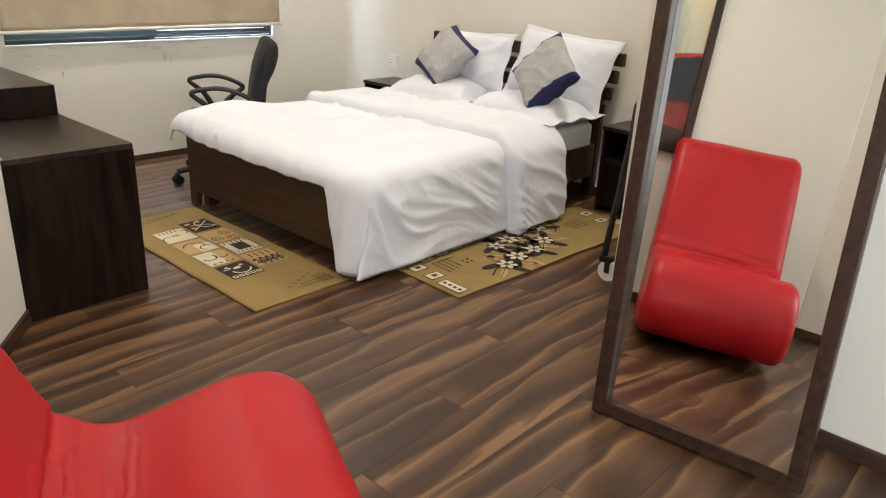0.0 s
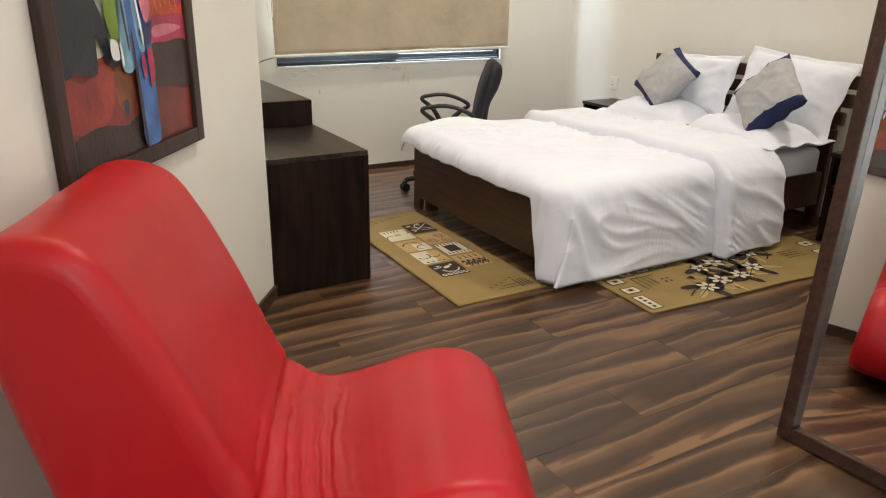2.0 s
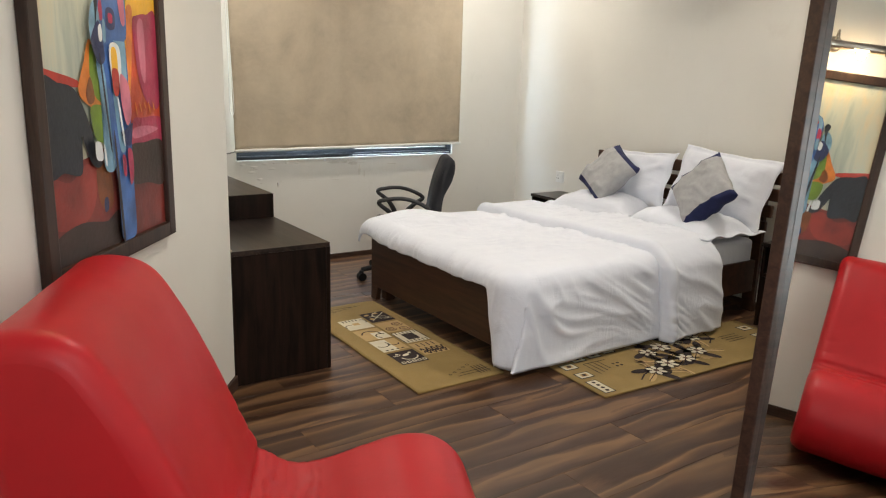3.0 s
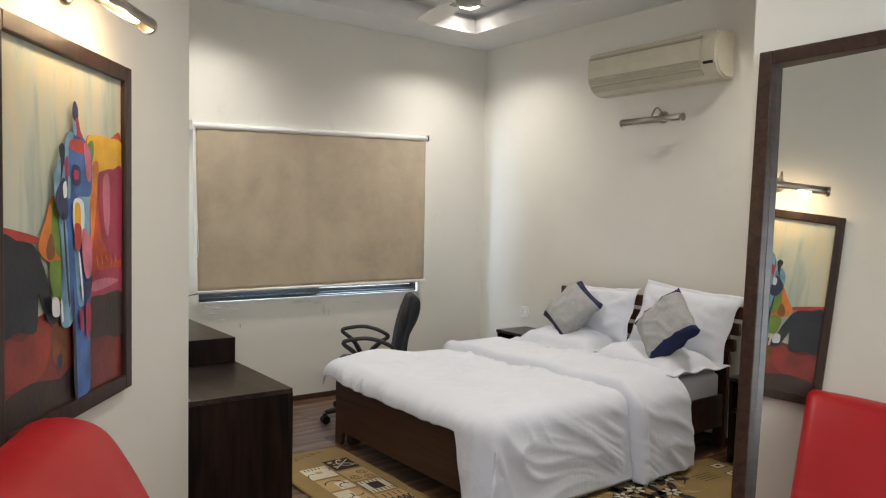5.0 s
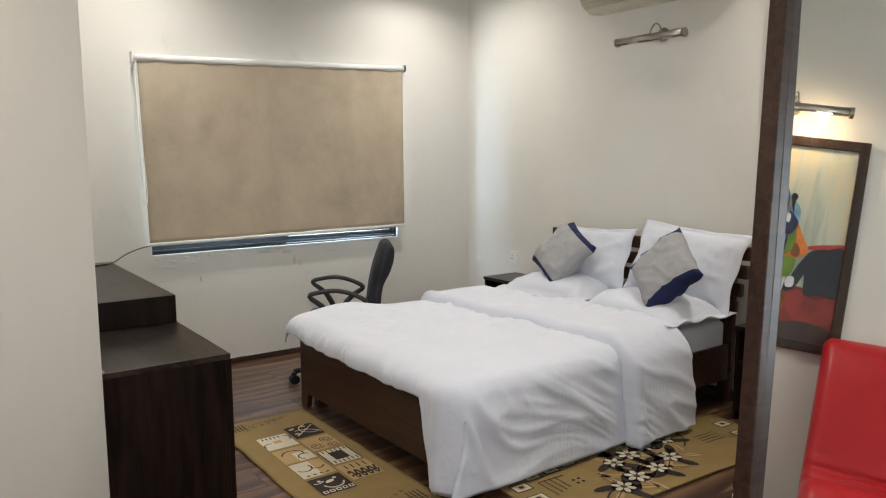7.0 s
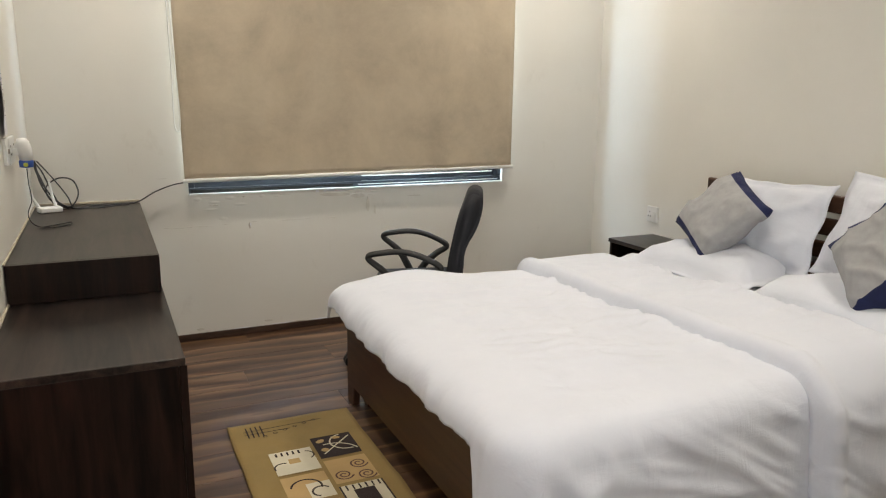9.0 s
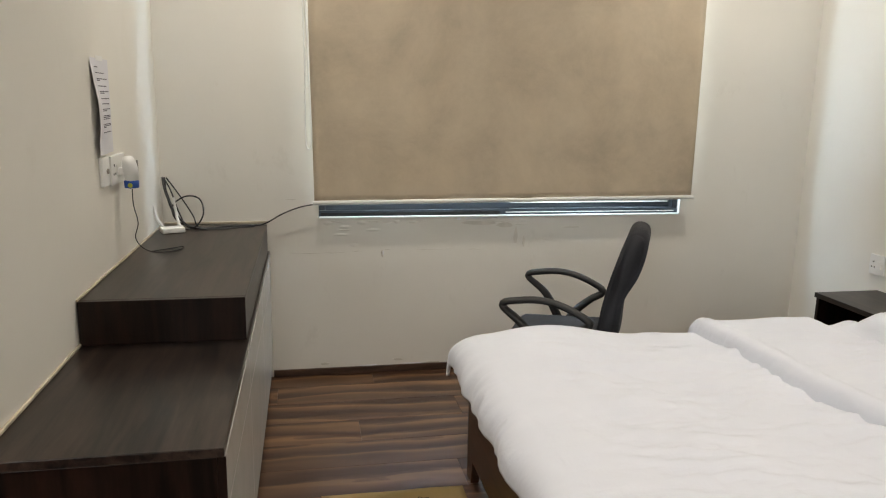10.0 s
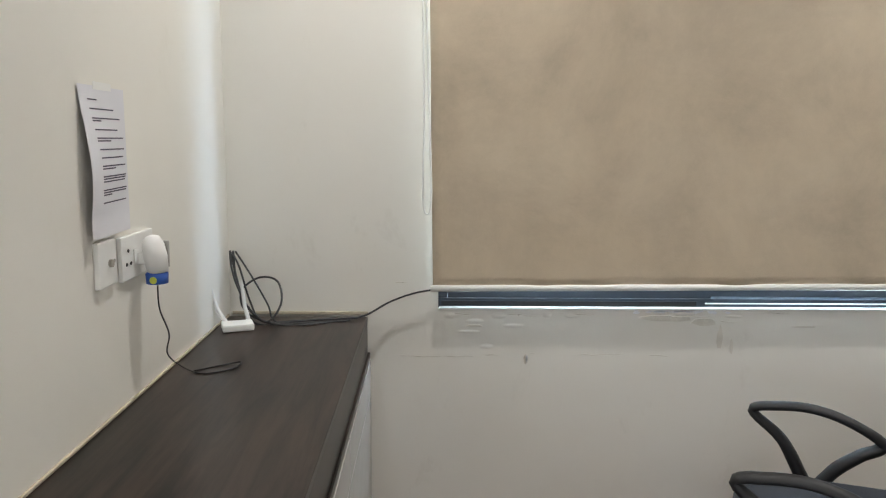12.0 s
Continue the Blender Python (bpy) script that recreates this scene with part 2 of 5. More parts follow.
# ---- building helpers ----
def mesh_ob(name, bm, material, smooth=False):
    me = bpy.data.meshes.new(name)
    bm.normal_update()
    bm.to_mesh(me)
    bm.free()
    for p in me.polygons:
        p.use_smooth = smooth
    mats = material if isinstance(material, (list, tuple)) else [material]
    for mt in mats:
        me.materials.append(mt)
    return new(name, me)


def part(name, bm, material, parent, label="", smooth=False):
    ob = mesh_ob(name, bm, material, smooth)
    ob.parent = parent
    return tagged(ob, label)


def thing(name, m, label, category, group="", kind=""):
    ob = new(name)
    ob.empty_display_size = 0.1
    ob.matrix_world = m
    return tagged(ob, label, category, group, kind)


def box(x0, x1, y0, y1, z0, z1, bev=0.0, seg=2, bm=None):
    own = bm or bmesh.new()
    vs = [own.verts.new((x, y, z)) for x in (x0, x1) for y in (y0, y1) for z in (z0, z1)]
    for q in ((0, 1, 3, 2), (4, 6, 7, 5), (0, 4, 5, 1), (2, 3, 7, 6), (0, 2, 6, 4), (1, 5, 7, 3)):
        own.faces.new([vs[i] for i in q])
    if bev:
        es = {e for v in vs for e in v.link_edges}
        bmesh.ops.bevel(own, geom=list(es), offset=bev, segments=seg, affect="EDGES", profile=0.6)
    return own


def prism(points, z0, z1):
    """An upright block over a ground outline."""
    bm = bmesh.new()
    lo = [bm.verts.new((x, y, z0)) for x, y in points]
    hi = [bm.verts.new((x, y, z1)) for x, y in points]
    n = len(points)
    bm.faces.new(lo[::-1])
    bm.faces.new(hi)
    for i in range(n):
        bm.faces.new((lo[i], lo[(i + 1) % n], hi[(i + 1) % n], hi[i]))
    bmesh.ops.recalc_face_normals(bm, faces=bm.faces)
    return bm


def tube(points, r, seg=10, bm=None, closed=False, rads=None):
    """A round tube along points."""
    own = bm or bmesh.new()
    pts = [Vector(p) for p in points]
    rings = []
    n = len(pts)
    ref = None
    for i, p in enumerate(pts):
        a = pts[(i - 1) % n] if closed or i else p
        b = pts[(i + 1) % n] if closed or i < n - 1 else p
        d = (b - a).normalized()
        if ref is None:
            ref = d.orthogonal().normalized()
        ref = (ref - d * ref.dot(d)).normalized()
        side = d.cross(ref)
        rr = rads[i] if rads else r
        rings.append([own.verts.new(p + (ref * math.cos(k * math.tau / seg) + side * math.sin(k * math.tau / seg)) * rr) for k in range(seg)])
    for i in range(n if closed else n - 1):
        a, b = rings[i], rings[(i + 1) % n]
        for k in range(seg):
            own.faces.new((a[k], a[(k + 1) % seg], b[(k + 1) % seg], b[k]))
    if not closed:
        own.faces.new(rings[0][::-1])
        own.faces.new(rings[-1])
    return own


def lathe(profile, seg=24):
    """A turned body from (radius, height) pairs."""
    bm = bmesh.new()
    rings = [[bm.verts.new((r * math.cos(k * math.tau / seg), r * math.sin(k * math.tau / seg), z)) for k in range(seg)] for r, z in profile]
    for a, b in zip(rings, rings[1:]):
        for k in range(seg):
            bm.faces.new((a[k], a[(k + 1) % seg], b[(k + 1) % seg], b[k]))
    bm.faces.new(rings[0][::-1])
    bm.faces.new(rings[-1])
    return bm


def moved(bm, m):
    bmesh.ops.transform(bm, matrix=m, verts=bm.verts)
    return bm


def spline(points, steps=8, closed=False):
    """A smooth line through points."""
    pts = [Vector(p) for p in points]
    n = len(pts)
    out = []
    for i in range(n if closed else n - 1):
        p0 = pts[(i - 1) % n] if closed or i else pts[0]
        p1, p2 = pts[i], pts[(i + 1) % n]
        p3 = pts[(i + 2) % n] if closed or i + 2 < n else pts[-1]
        for k in range(steps):
            t = k / steps
            out.append(0.5 * (2 * p1 + (p2 - p0) * t + (2 * p0 - 5 * p1 + 4 * p2 - p3) * t * t + (3 * p1 - p0 - 3 * p2 + p3) * t ** 3))
    if not closed:
        out.append(pts[-1])
    return out


def structure(name, bm, material, label, category):
    return tagged(mesh_ob(name, bm, material), label, category, kind="structure")


# ---- the room ----
T = 0.2
WIN = (0.68, 2.465, 0.754, 1.95)
bm = bmesh.new()
box(-0.4, WIN[0], 0, T, 0, TOP, bm=bm)
box(WIN[1], WX + T, 0, T, 0, TOP, bm=bm)
box(WIN[0], WIN[1], 0, T, 0, WIN[2], bm=bm)
box(WIN[0], WIN[1], 0, T, WIN[3], TOP, bm=bm)
structure("wall_north", bm, M_WALLN, "off-white painted window wall with scuffs and flaking paint", "wall")
structure("wall_east", box(WX, WX + T, SY - T, 0, 0, TOP), M_WALL, "off-white painted wall behind the bed head", "wall")
structure("wall_south", box(SX + T + 0.001, WX, SY - T, SY, 0, TOP), M_WALL, "off-white wall closing the bed end of the room", "wall")
structure("wall_mirror", box(SX, SX + T, BACK, SY, 0, TOP), M_WALL, "white painted wall behind the leaning mirror", "wall")
structure("wall_west", prism([(0, 0), (CX, CY), (CX - 0.3, CY + 0.2), (-0.3, 0)], 0, TOP), M_WALL, "off-white wall beside the low cabinet", "wall")
a = Vector((CX, CY, 0))
b = a + DIR * LEN
structure("wall_picture", prism([(a.x - 0.001, a.y - 0.001), (b.x, b.y), (b.x - 0.2, b.y + 0.05), (a.x - 0.3, a.y + 0.195)], 0, TOP), M_WALL,
          "slanted cream wall that carries the painting", "wall")
# Opening in the entry wall, added only to hold the cool light.
bm = bmesh.new()
box(b.x - T, b.x, BACK, -6.25, 0, TOP, bm=bm)
box(b.x - T, b.x, -5.15, b.y - 0.002, 0, TOP, bm=bm)
box(b.x - T, b.x, -6.25, -5.15, 0, 0.75, bm=bm)
box(b.x - T, b.x, -6.25, -5.15, 2.15, TOP, bm=bm)
structure("wall_entry", bm, M_WALL, "white painted wall of the entry with an added window opening", "wall")
structure("wall_back", box(b.x - T, SX + T, BACK - T, BACK, 0, TOP), M_WALL, "plain wall closing the entry", "wall")

# ceiling with a recessed tray over the bed
TX0, TX1, TY0, TY1 = 0.45, 2.69, -3.10, -0.41
bm = bmesh.new()
x0, x1, y0, y1 = -2.0, WX + T, BACK - T, T
box(x0, TX0, y0, y1, TOP, TOP + 0.1, bm=bm)
box(TX1, x1, y0, y1, TOP, TOP + 0.1, bm=bm)
box(TX0, TX1, TY1, y1, TOP, TOP + 0.1, bm=bm)
box(TX0, TX1, y0, TY0, TOP, TOP + 0.1, bm=bm)
box(TX0 - 0.1, TX1 + 0.1, TY0 - 0.1, TY1 + 0.1, TOP + 0.15, TOP + 0.22, bm=bm)
for q in ((TX0 - 0.1, TX0 - 0.05, TY0 - 0.1, TY1 + 0.1), (TX1 + 0.05, TX1 + 0.1, TY0 - 0.1, TY1 + 0.1),
          (TX0 - 0.05, TX1 + 0.05, TY0 - 0.1, TY0 - 0.05), (TX0 - 0.05, TX1 + 0.05, TY1 + 0.05, TY1 + 0.1)):
    box(*q, TOP + 0.1, TOP + 0.15, bm=bm)
structure("ceiling", bm, M_CEIL, "white plaster ceiling with a recessed tray", "ceiling")

def downlight(x, y, power):
    d = thing("ceiling_downlight", pose(x, y, TOP + 0.15), "square white ceiling downlight, lit", "downlight", "downlights in the ceiling tray")
    bm = bmesh.new()
    box(-0.08, 0.08, -0.08, -0.062, -0.012, -0.001, bm=bm)
    box(-0.08, 0.08, 0.062, 0.08, -0.012, -0.001, bm=bm)
    box(-0.08, -0.062, -0.062, 0.062, -0.012, -0.001, bm=bm)
    box(0.062, 0.08, -0.062, 0.062, -0.012, -0.001, bm=bm)
    part("trim", bm, M_WHITE, d)
    part("diffuser", box(-0.0615, 0.0615, -0.0615, 0.0615, -0.006, -0.002), M_LED, d, "lit diffuser")
    lamp("downlight_beam", "SPOT", look((x, y, TOP + 0.125), (x, y, 0)), power, (1, 0.95, 0.88), 0.05, (127, 1.0))


for y in (-0.57, -2.94):
    for x in (0.62, 2.50):
        downlight(x, y, 82 if y > -1 else 76)
# Unseen fill beams without fittings, added to brighten the entry.
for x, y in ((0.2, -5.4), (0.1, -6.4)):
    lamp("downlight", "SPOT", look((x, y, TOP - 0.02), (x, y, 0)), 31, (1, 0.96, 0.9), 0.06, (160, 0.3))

# ---- window and blind ----
win = thing("window_1", pose(0, 0, 0), "dark grey aluminium sliding window behind a blind", "window", kind="structure")
wx0, wx1, wz0, wz1 = WIN
fy0, fy1 = 0.020, 0.085
part("window_frame", box(wx0, wx1, fy0, fy1, wz0, wz0 + 0.035, 0.003), M_ALU, win)
part("window_frame", box(wx0, wx1, fy0, fy1, wz1 - 0.035, wz1, 0.003), M_ALU, win)
part("window_frame", box(wx0, wx0 + 0.03, fy0, fy1, wz0 + 0.036, wz1 - 0.036, 0.003), M_ALU, win)
part("window_frame", box(wx1 - 0.03, wx1, fy0, fy1, wz0 + 0.036, wz1 - 0.036, 0.003), M_ALU, win)
mid = 1.56
for sx0, sx1, yy in ((wx0 + 0.031, mid + 0.03, 0.024), (mid - 0.03, wx1 - 0.031, 0.054)):
    bm = bmesh.new()
    z0, z1 = wz0 + 0.036, wz1 - 0.036
    box(sx0, sx1, yy, yy + 0.025, z0, z0 + 0.055, bm=bm)
    box(sx0, sx1, yy, yy + 0.025, z1 - 0.055, z1, bm=bm)
    box(sx0, sx0 + 0.05, yy, yy + 0.025, z0 + 0.055, z1 - 0.055, bm=bm)
    box(sx1 - 0.05, sx1, yy, yy + 0.025, z0 + 0.055, z1 - 0.055, bm=bm)
    sash = part("sash", bm, M_ALU, win)
    pane = part("pane", box(sx0 + 0.05, sx1 - 0.05, yy + 0.010, yy + 0.015, z0 + 0.055, z1 - 0.055), M_GLASS, sash)
    pane.visible_shadow = False
part("window_sill", box(wx0 + 0.002, wx1 - 0.002, -0.006, 0.0195, wz0 + 0.001, wz0 + 0.009, 0.003), M_WHITE, win, "white painted ledge")
# Solid black bar in place of the shaded gap in the track.
part("track", box(wx0 + 0.01, mid - 0.02, 0.0165, 0.0195, wz0 + 0.0085, wz0 + 0.026), M_BLACK, win, "black strip standing for the shade in the sliding track")
part("gasket", box(mid + 0.01, wx1 - 0.02, 0.0165, 0.0195, wz0 + 0.018, wz0 + 0.022), M_WHITE, win, "pale sealing strip")
part("gasket", box(mid + 0.03, wx1 - 0.04, 0.050, 0.0535, wz0 + 0.060, wz0 + 0.066), M_WHITE, win, "pale sealing strip")

blind = thing("roller_blind", pose(0, 0, 0), "beige cloth roller blind pulled almost down over the window", "blind")
BX0 = 0.660
bm = bmesh.new()
nx, nz = 60, 30
ROLL_L, ROLL_R = Vector((0.632, -0.034, 1.945)), Vector((2.506, -0.034, 2.000))    # the roller hangs lower at its chain end
RAIL_L, RAIL_R = Vector((0.654, -0.042, 0.834)), Vector((2.511, -0.042, 0.849))


def on_blind(u, v):
    """A point of the cloth, u along the window from 0 to 1, v up from the rail to the roller."""
    lo, hi = RAIL_L.lerp(RAIL_R, 0.004 + 0.99 * u), ROLL_L.lerp(ROLL_R, 0.006 + 0.988 * u)
    p = lo.lerp(hi, v)
    p.y = -0.042 + 0.004 * math.sin(u * 21 + v * 3.3) * (1 - v) + 0.003 * math.sin(u * 54 + 1) + 0.005 * wr_blind(u, v)
    return p


def wr_blind(u, v):
    return noise.noise(Vector((u * 4, v * 1.2, 3))) * (1 - v)


grid = [[bm.verts.new(on_blind(i / nx, j / nz)) for j in range(nz + 1)] for i in range(nx + 1)]
for i in range(nx):
    for j in range(nz):
        bm.faces.new((grid[i][j], grid[i + 1][j], grid[i + 1][j + 1], grid[i][j + 1]))
cloth = part("cloth", bm, M_BLIND, blind, smooth=True)
sol = cloth.modifiers.new("thickness", "SOLIDIFY")
sol.thickness = 0.0015
ax = (ROLL_R - ROLL_L).normalized()
part("roller", tube([ROLL_L - ax * 0.008, ROLL_R + ax * 0.003], 0.021, 16), M_WHITE, blind, "white roller tube", smooth=True)
part("bottom_rail", tube([RAIL_L, RAIL_R], 0.0105, 12), M_WHITE, blind, "white bottom rail", smooth=True)
part("bracket", box(0.612, 0.623, -0.062, 0, 1.915, 1.98, 0.004), M_WHITE, blind)
part("bracket", box(2.521, 2.530, -0.060, 0, 1.975, 2.03, 0.004), M_WHITE, blind)
part("end_cap", tube([ROLL_R + ax * 0.004, ROLL_R + ax * 0.014], 0.024, 14), M_BLACK, blind, "black end cap")
ch = [(0.622, -0.050, 1.94), (0.630, -0.052, 1.4), (BX0 - 0.032, -0.058, 1.13), (BX0 - 0.018, -0.060, 1.075), (BX0 - 0.005, -0.060, 1.13), (0.646, -0.056, 1.4), (0.630, -0.050, 1.94)]
part("chain", tube(spline(ch, 6), 0.0028, 6), M_WHITE, blind, "white bead chain")

# ---- skirting ----
base = structure("baseboard", box(0.46, WX, -0.012, 0, 0.0, 0.035, 0.003), M_BASE, "thin dark wood skirting with worn paint", "skirting")
structure("baseboard", box(WX - 0.012, WX, SY, -0.013, 0.0, 0.05, 0.003), M_BASE, "dark wood skirting", "skirting")
q0, q1 = a + NRM * 0.001, b + NRM * 0.001
structure("baseboard", prism([(q0.x, q0.y), (q1.x, q1.y), (q1.x + NRM.x * 0.012, q1.y + NRM.y * 0.012), (q0.x + NRM.x * 0.012, q0.y + NRM.y * 0.012)], 0, 0.055), M_BASE,
          "dark wood skirting along the slanted wall", "skirting")
structure("baseboard", box(SX - 0.012, SX, BACK, SY, 0.0, 0.055, 0.003), M_BASE, "dark wood skirting behind the mirror", "skirting")
structure("baseboard", box(b.x, b.x + 0.012, BACK, b.y, 0.0, 0.055, 0.003), M_BASE, "dark wood skirting of the entry", "skirting")

# ---- low cabinet with the desk box ----
cab = thing("cabinet", pose(0, 0, 0), "low dark wenge laminate cabinet along the wall", "cabinet")
CYE = -1.953
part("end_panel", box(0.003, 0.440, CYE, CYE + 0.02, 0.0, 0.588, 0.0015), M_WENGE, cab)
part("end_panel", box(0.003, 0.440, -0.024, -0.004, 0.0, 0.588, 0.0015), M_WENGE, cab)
part("top", box(0.003, 0.456, CYE - 0.004, -0.004, 0.589, 0.61, 0.002), M_WENGE_LIT, cab, "dark grey-brown wood-grain top, lightened as if lit from above")
part("back_panel", box(0.004, 0.012, CYE + 0.021, -0.025, 0.02, 0.588), M_WENGE, cab)
part("edge_strip", box(0.4405, 0.4592, CYE, CYE + 0.0035, 0.0, 0.588), M_WENGE, cab)
part("plinth", box(0.36, 0.38, CYE + 0.021, -0.025, 0.0, 0.07), M_WENGE, cab)
for i in range(3):
    y0, y1 = CYE + 0.004 + i * 0.649, CYE + 0.004 + i * 0.649 + 0.645
    door = part("door", box(0.441, 0.458, y0, y1, 0.07, 0.465, 0.002), M_DRAWER, cab, "laminate front, pale grey in place of a wall reflection")
    drawer = part("drawer_front", box(0.441, 0.458, y0, y1, 0.469, 0.586, 0.002), M_DRAWER, cab, "laminate front, pale grey in place of a wall reflection")
desk = thing("desk_box", pose(0, 0, 0.611), "dark wenge raised box standing on the cabinet", "desk")
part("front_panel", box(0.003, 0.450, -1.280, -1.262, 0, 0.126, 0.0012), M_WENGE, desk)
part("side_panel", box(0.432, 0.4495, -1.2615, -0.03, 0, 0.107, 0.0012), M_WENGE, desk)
part("top", box(0.003, 0.450, -1.2615, -0.03, 0.1075, 0.126, 0.0012), M_WENGE_LIT, desk, "dark grey-brown wood-grain top, lightened as if lit from above")
part("back_panel", box(0.003, 0.015, -1.256, -0.03, 0, 0.107), M_WENGE, desk)


# ---- cloth ----
def wr(x, y, s=1.0):
    return noise.noise(Vector((x, y, s)))


def hang(e, r):
    """How far cloth goes out and down when e of it hangs over an edge of radius r."""
    if e <= 0:
        return 0.0, 0.0
    q = math.pi * r / 2
    if e < q:
        return r * math.sin(e / r), r * (1 - math.cos(e / r))
    return r + 0.03 * (e - q), r + (e - q)


def smooth01(v):
    v = min(1.0, max(0.0, v))
    return v * v * (3 - 2 * v)


def ridge(u, v, w):
    return max(0.0, 1 - 2.0 * abs(wr(u, v, w))) ** 2


def drape(x0, x1, foot, yl, left, yr, right, z0, nx, ny, lift=0.0, puff=1.0, seed=0.0, shear=0.0, rolled=False):
    """Cloth over a bed: top from x0 (foot end) to x1, from yl down to yr, hanging over foot, left and right."""
    bm = bmesh.new()
    rows = []
    full = z0 - 0.033
    wid = yl - yr
    for i in range(nx + 1):
        p0 = -foot + (x1 - x0 + foot) * i / nx
        row = []
        for j in range(ny + 1):
            q = -left + (wid + left + right) * j / ny
            el, er, ef = max(0, -q), max(0, q - wid), max(0, -p0)
            p = p0
            # at the free corner the cloth falls to the floor
            ef *= 1 + 3.0 * smooth01((q - (wid - 0.11)) / 0.12)
            of, df = hang(ef, 0.075)
            ol, dl = hang(el, 0.07)
            orr, dr = hang(er, 0.08)
            df, dr = min(df, full), min(dr, full)
            turn_ = smooth01(er / 0.14) * (1 if ef > 0 else 0)
            x = x0 + max(0, p) - min(of, 0.085) * (1 - 0.75 * turn_ * (1 - smooth01((er - 0.2) / 0.3))) + shear * (q + 0.8 * er)
            y = yl - min(max(q, 0), wid) + ol - orr
            ins = min(1, max(0, min(p, q, wid - q)) / 0.25)
            drop = full * (1 - (1 - df / full) * (1 - dr / full)) + dl
            up = lift * (smooth01(p / 0.016) if rolled else 1.0)
            z = z0 - drop + up * (1 - smooth01(er / 0.09))
            y -= up * smooth01(er / 0.09)
            if rolled:
                roll_ = 0.012 * math.exp(-((p - 0.030) / 0.022) ** 2) - 0.016 * smooth01((0.009 - p) / 0.009)
                z += roll_ * (1 - smooth01(er / 0.09))
                y -= roll_ * smooth01(er / 0.09)
            z += puff * (0.022 * wr(x * 2.1, y * 2.3, 1.3) + 0.012 * wr(x * 5.2, y * 4.1, 4)) * (0.3 + 0.7 * ins) * (1 - smooth01(er / 0.1))
            if not rolled:
                z += 0.055 * puff * math.exp(-((x - 1.42) / 0.24) ** 2 - ((y + 1.13) / 0.28) ** 2)
            # long soft creases over the top, drawn towards the foot
            z += puff * ins * (0.011 * ridge(x * 1.6 + y * 1.2, y * 5.2 - x * 1.8, 15 + seed) + 0.009 * ridge(x * 3.2 - y * 1.0, y * 10.5 + x * 2.4, 25 + seed)
                               + 0.005 * ridge(x * 9 + y * 2, y * 20 - x * 5, 35 + seed))
            if er > 0.03:
                k = smooth01(er / 0.22)
                hz = z0 - z
                lean_ = 0.45 + 1.15 * smooth01((x - 1.2) / 0.6)
                sl = x - lean_ * hz + 0.05 * wr(x * 3, hz * 3, 2 + seed)
                f1 = ridge(sl * 3.3, hz * 1.9 + x * 0.6, 9 + seed) * min(1.0, max(0.0, 0.5 + 1.6 * wr(x * 1.9, hz * 2.2, 41 + seed)))
                f2 = ridge(sl * 7.5 + 3, hz * 3.0, 19 + seed) * min(1.0, max(0.0, 0.3 + 1.9 * wr(x * 2.6 + 5, hz * 3.1, 43 + seed)))
                f3 = ridge(sl * 15, hz * 7, 29 + seed) * max(0.0, 0.2 + 1.5 * wr(x * 3.3 + 9, hz * 4, 47 + seed))
                calm = 0.6 if rolled else 1 - 0.85 * smooth01((x - 1.92) / 0.14)
                y -= k * calm * (0.022 * f1 + 0.016 * f2 + 0.009 * f3) + (0.012 if rolled else 0.004) * k
            if ef > 0.02:
                kf = smooth01(ef / 0.10) * (1 - smooth01(er / 0.05))
                x -= kf * (0.012 * wr(y * 7, z * 3, 5) + 0.008 * ridge(y * 14, z * 4, 8) + 0.008)
                z += kf * (0.014 * wr(y * 3.2, 1, 3 + seed) + 0.008 * wr(y * 12, 2, 6 + seed)) + 0.016 * kf * smooth01((-1.3 - y) / -0.5)
            if el > 0.03:
                y += 0.012 * math.sin(x * 22 + 2 * wr(x * 2, 2, 8))
            z = max(z, 0.026 + 0.006 * wr(x * 5, y * 5, 2))
            row.append(bm.verts.new((x, y, z)))
        rows.append(row)
    for i in range(nx):
        for j in range(ny):
            bm.faces.new((rows[i][j], rows[i][j + 1], rows[i + 1][j + 1], rows[i + 1][j]))
    bmesh.ops.recalc_face_normals(bm, faces=bm.faces)
    return bm


# ---- bed ----
BY0, BY1 = -2.43, -1.04
bed = thing("bed", pose(0, 0, 0), "dark stained wooden double bed with a slatted headboard", "bed")
bm = bmesh.new()
prof = [(BY1, 0.0), (BY1, 0.385), (BY0, 0.385), (BY0, 0.0), (BY0 + 0.075, 0.0), (BY0 + 0.095, 0.085), (BY1 - 0.085, 0.085), (BY1 - 0.065, 0.0)]
fr = [bm.verts.new((1.165, y, z)) for y, z in prof]
bk = [bm.verts.new((1.195, y, z)) for y, z in prof]
bm.faces.new(fr[::-1])
bm.faces.new(bk)
for i in range(len(prof)):
    bm.faces.new((fr[i], fr[(i + 1) % 8], bk[(i + 1) % 8], bk[i]))
bmesh.ops.recalc_face_normals(bm, faces=bm.faces)
bmesh.ops.bevel(bm, geom=bm.edges[:], offset=0.003, segments=1, affect="EDGES")
part("footboard", bm, M_BED, bed)
for y0, y1 in ((BY0 + 0.005, BY0 + 0.035), (BY1 - 0.035, BY1 - 0.005)):
    part("side_rail", box(1.197, 3.05, y0, y1, 0.14, 0.335, 0.003), M_BED, bed)
for y in (BY0 + 0.07, BY1 - 0.07):
    part("leg", box(1.22, 1.28, y - 0.03, y + 0.03, 0.0, 0.139, 0.003), M_BED, bed)
part("slat_base", box(1.197, 3.05, BY0 + 0.036, BY1 - 0.036, 0.27, 0.30), M_BED, bed)
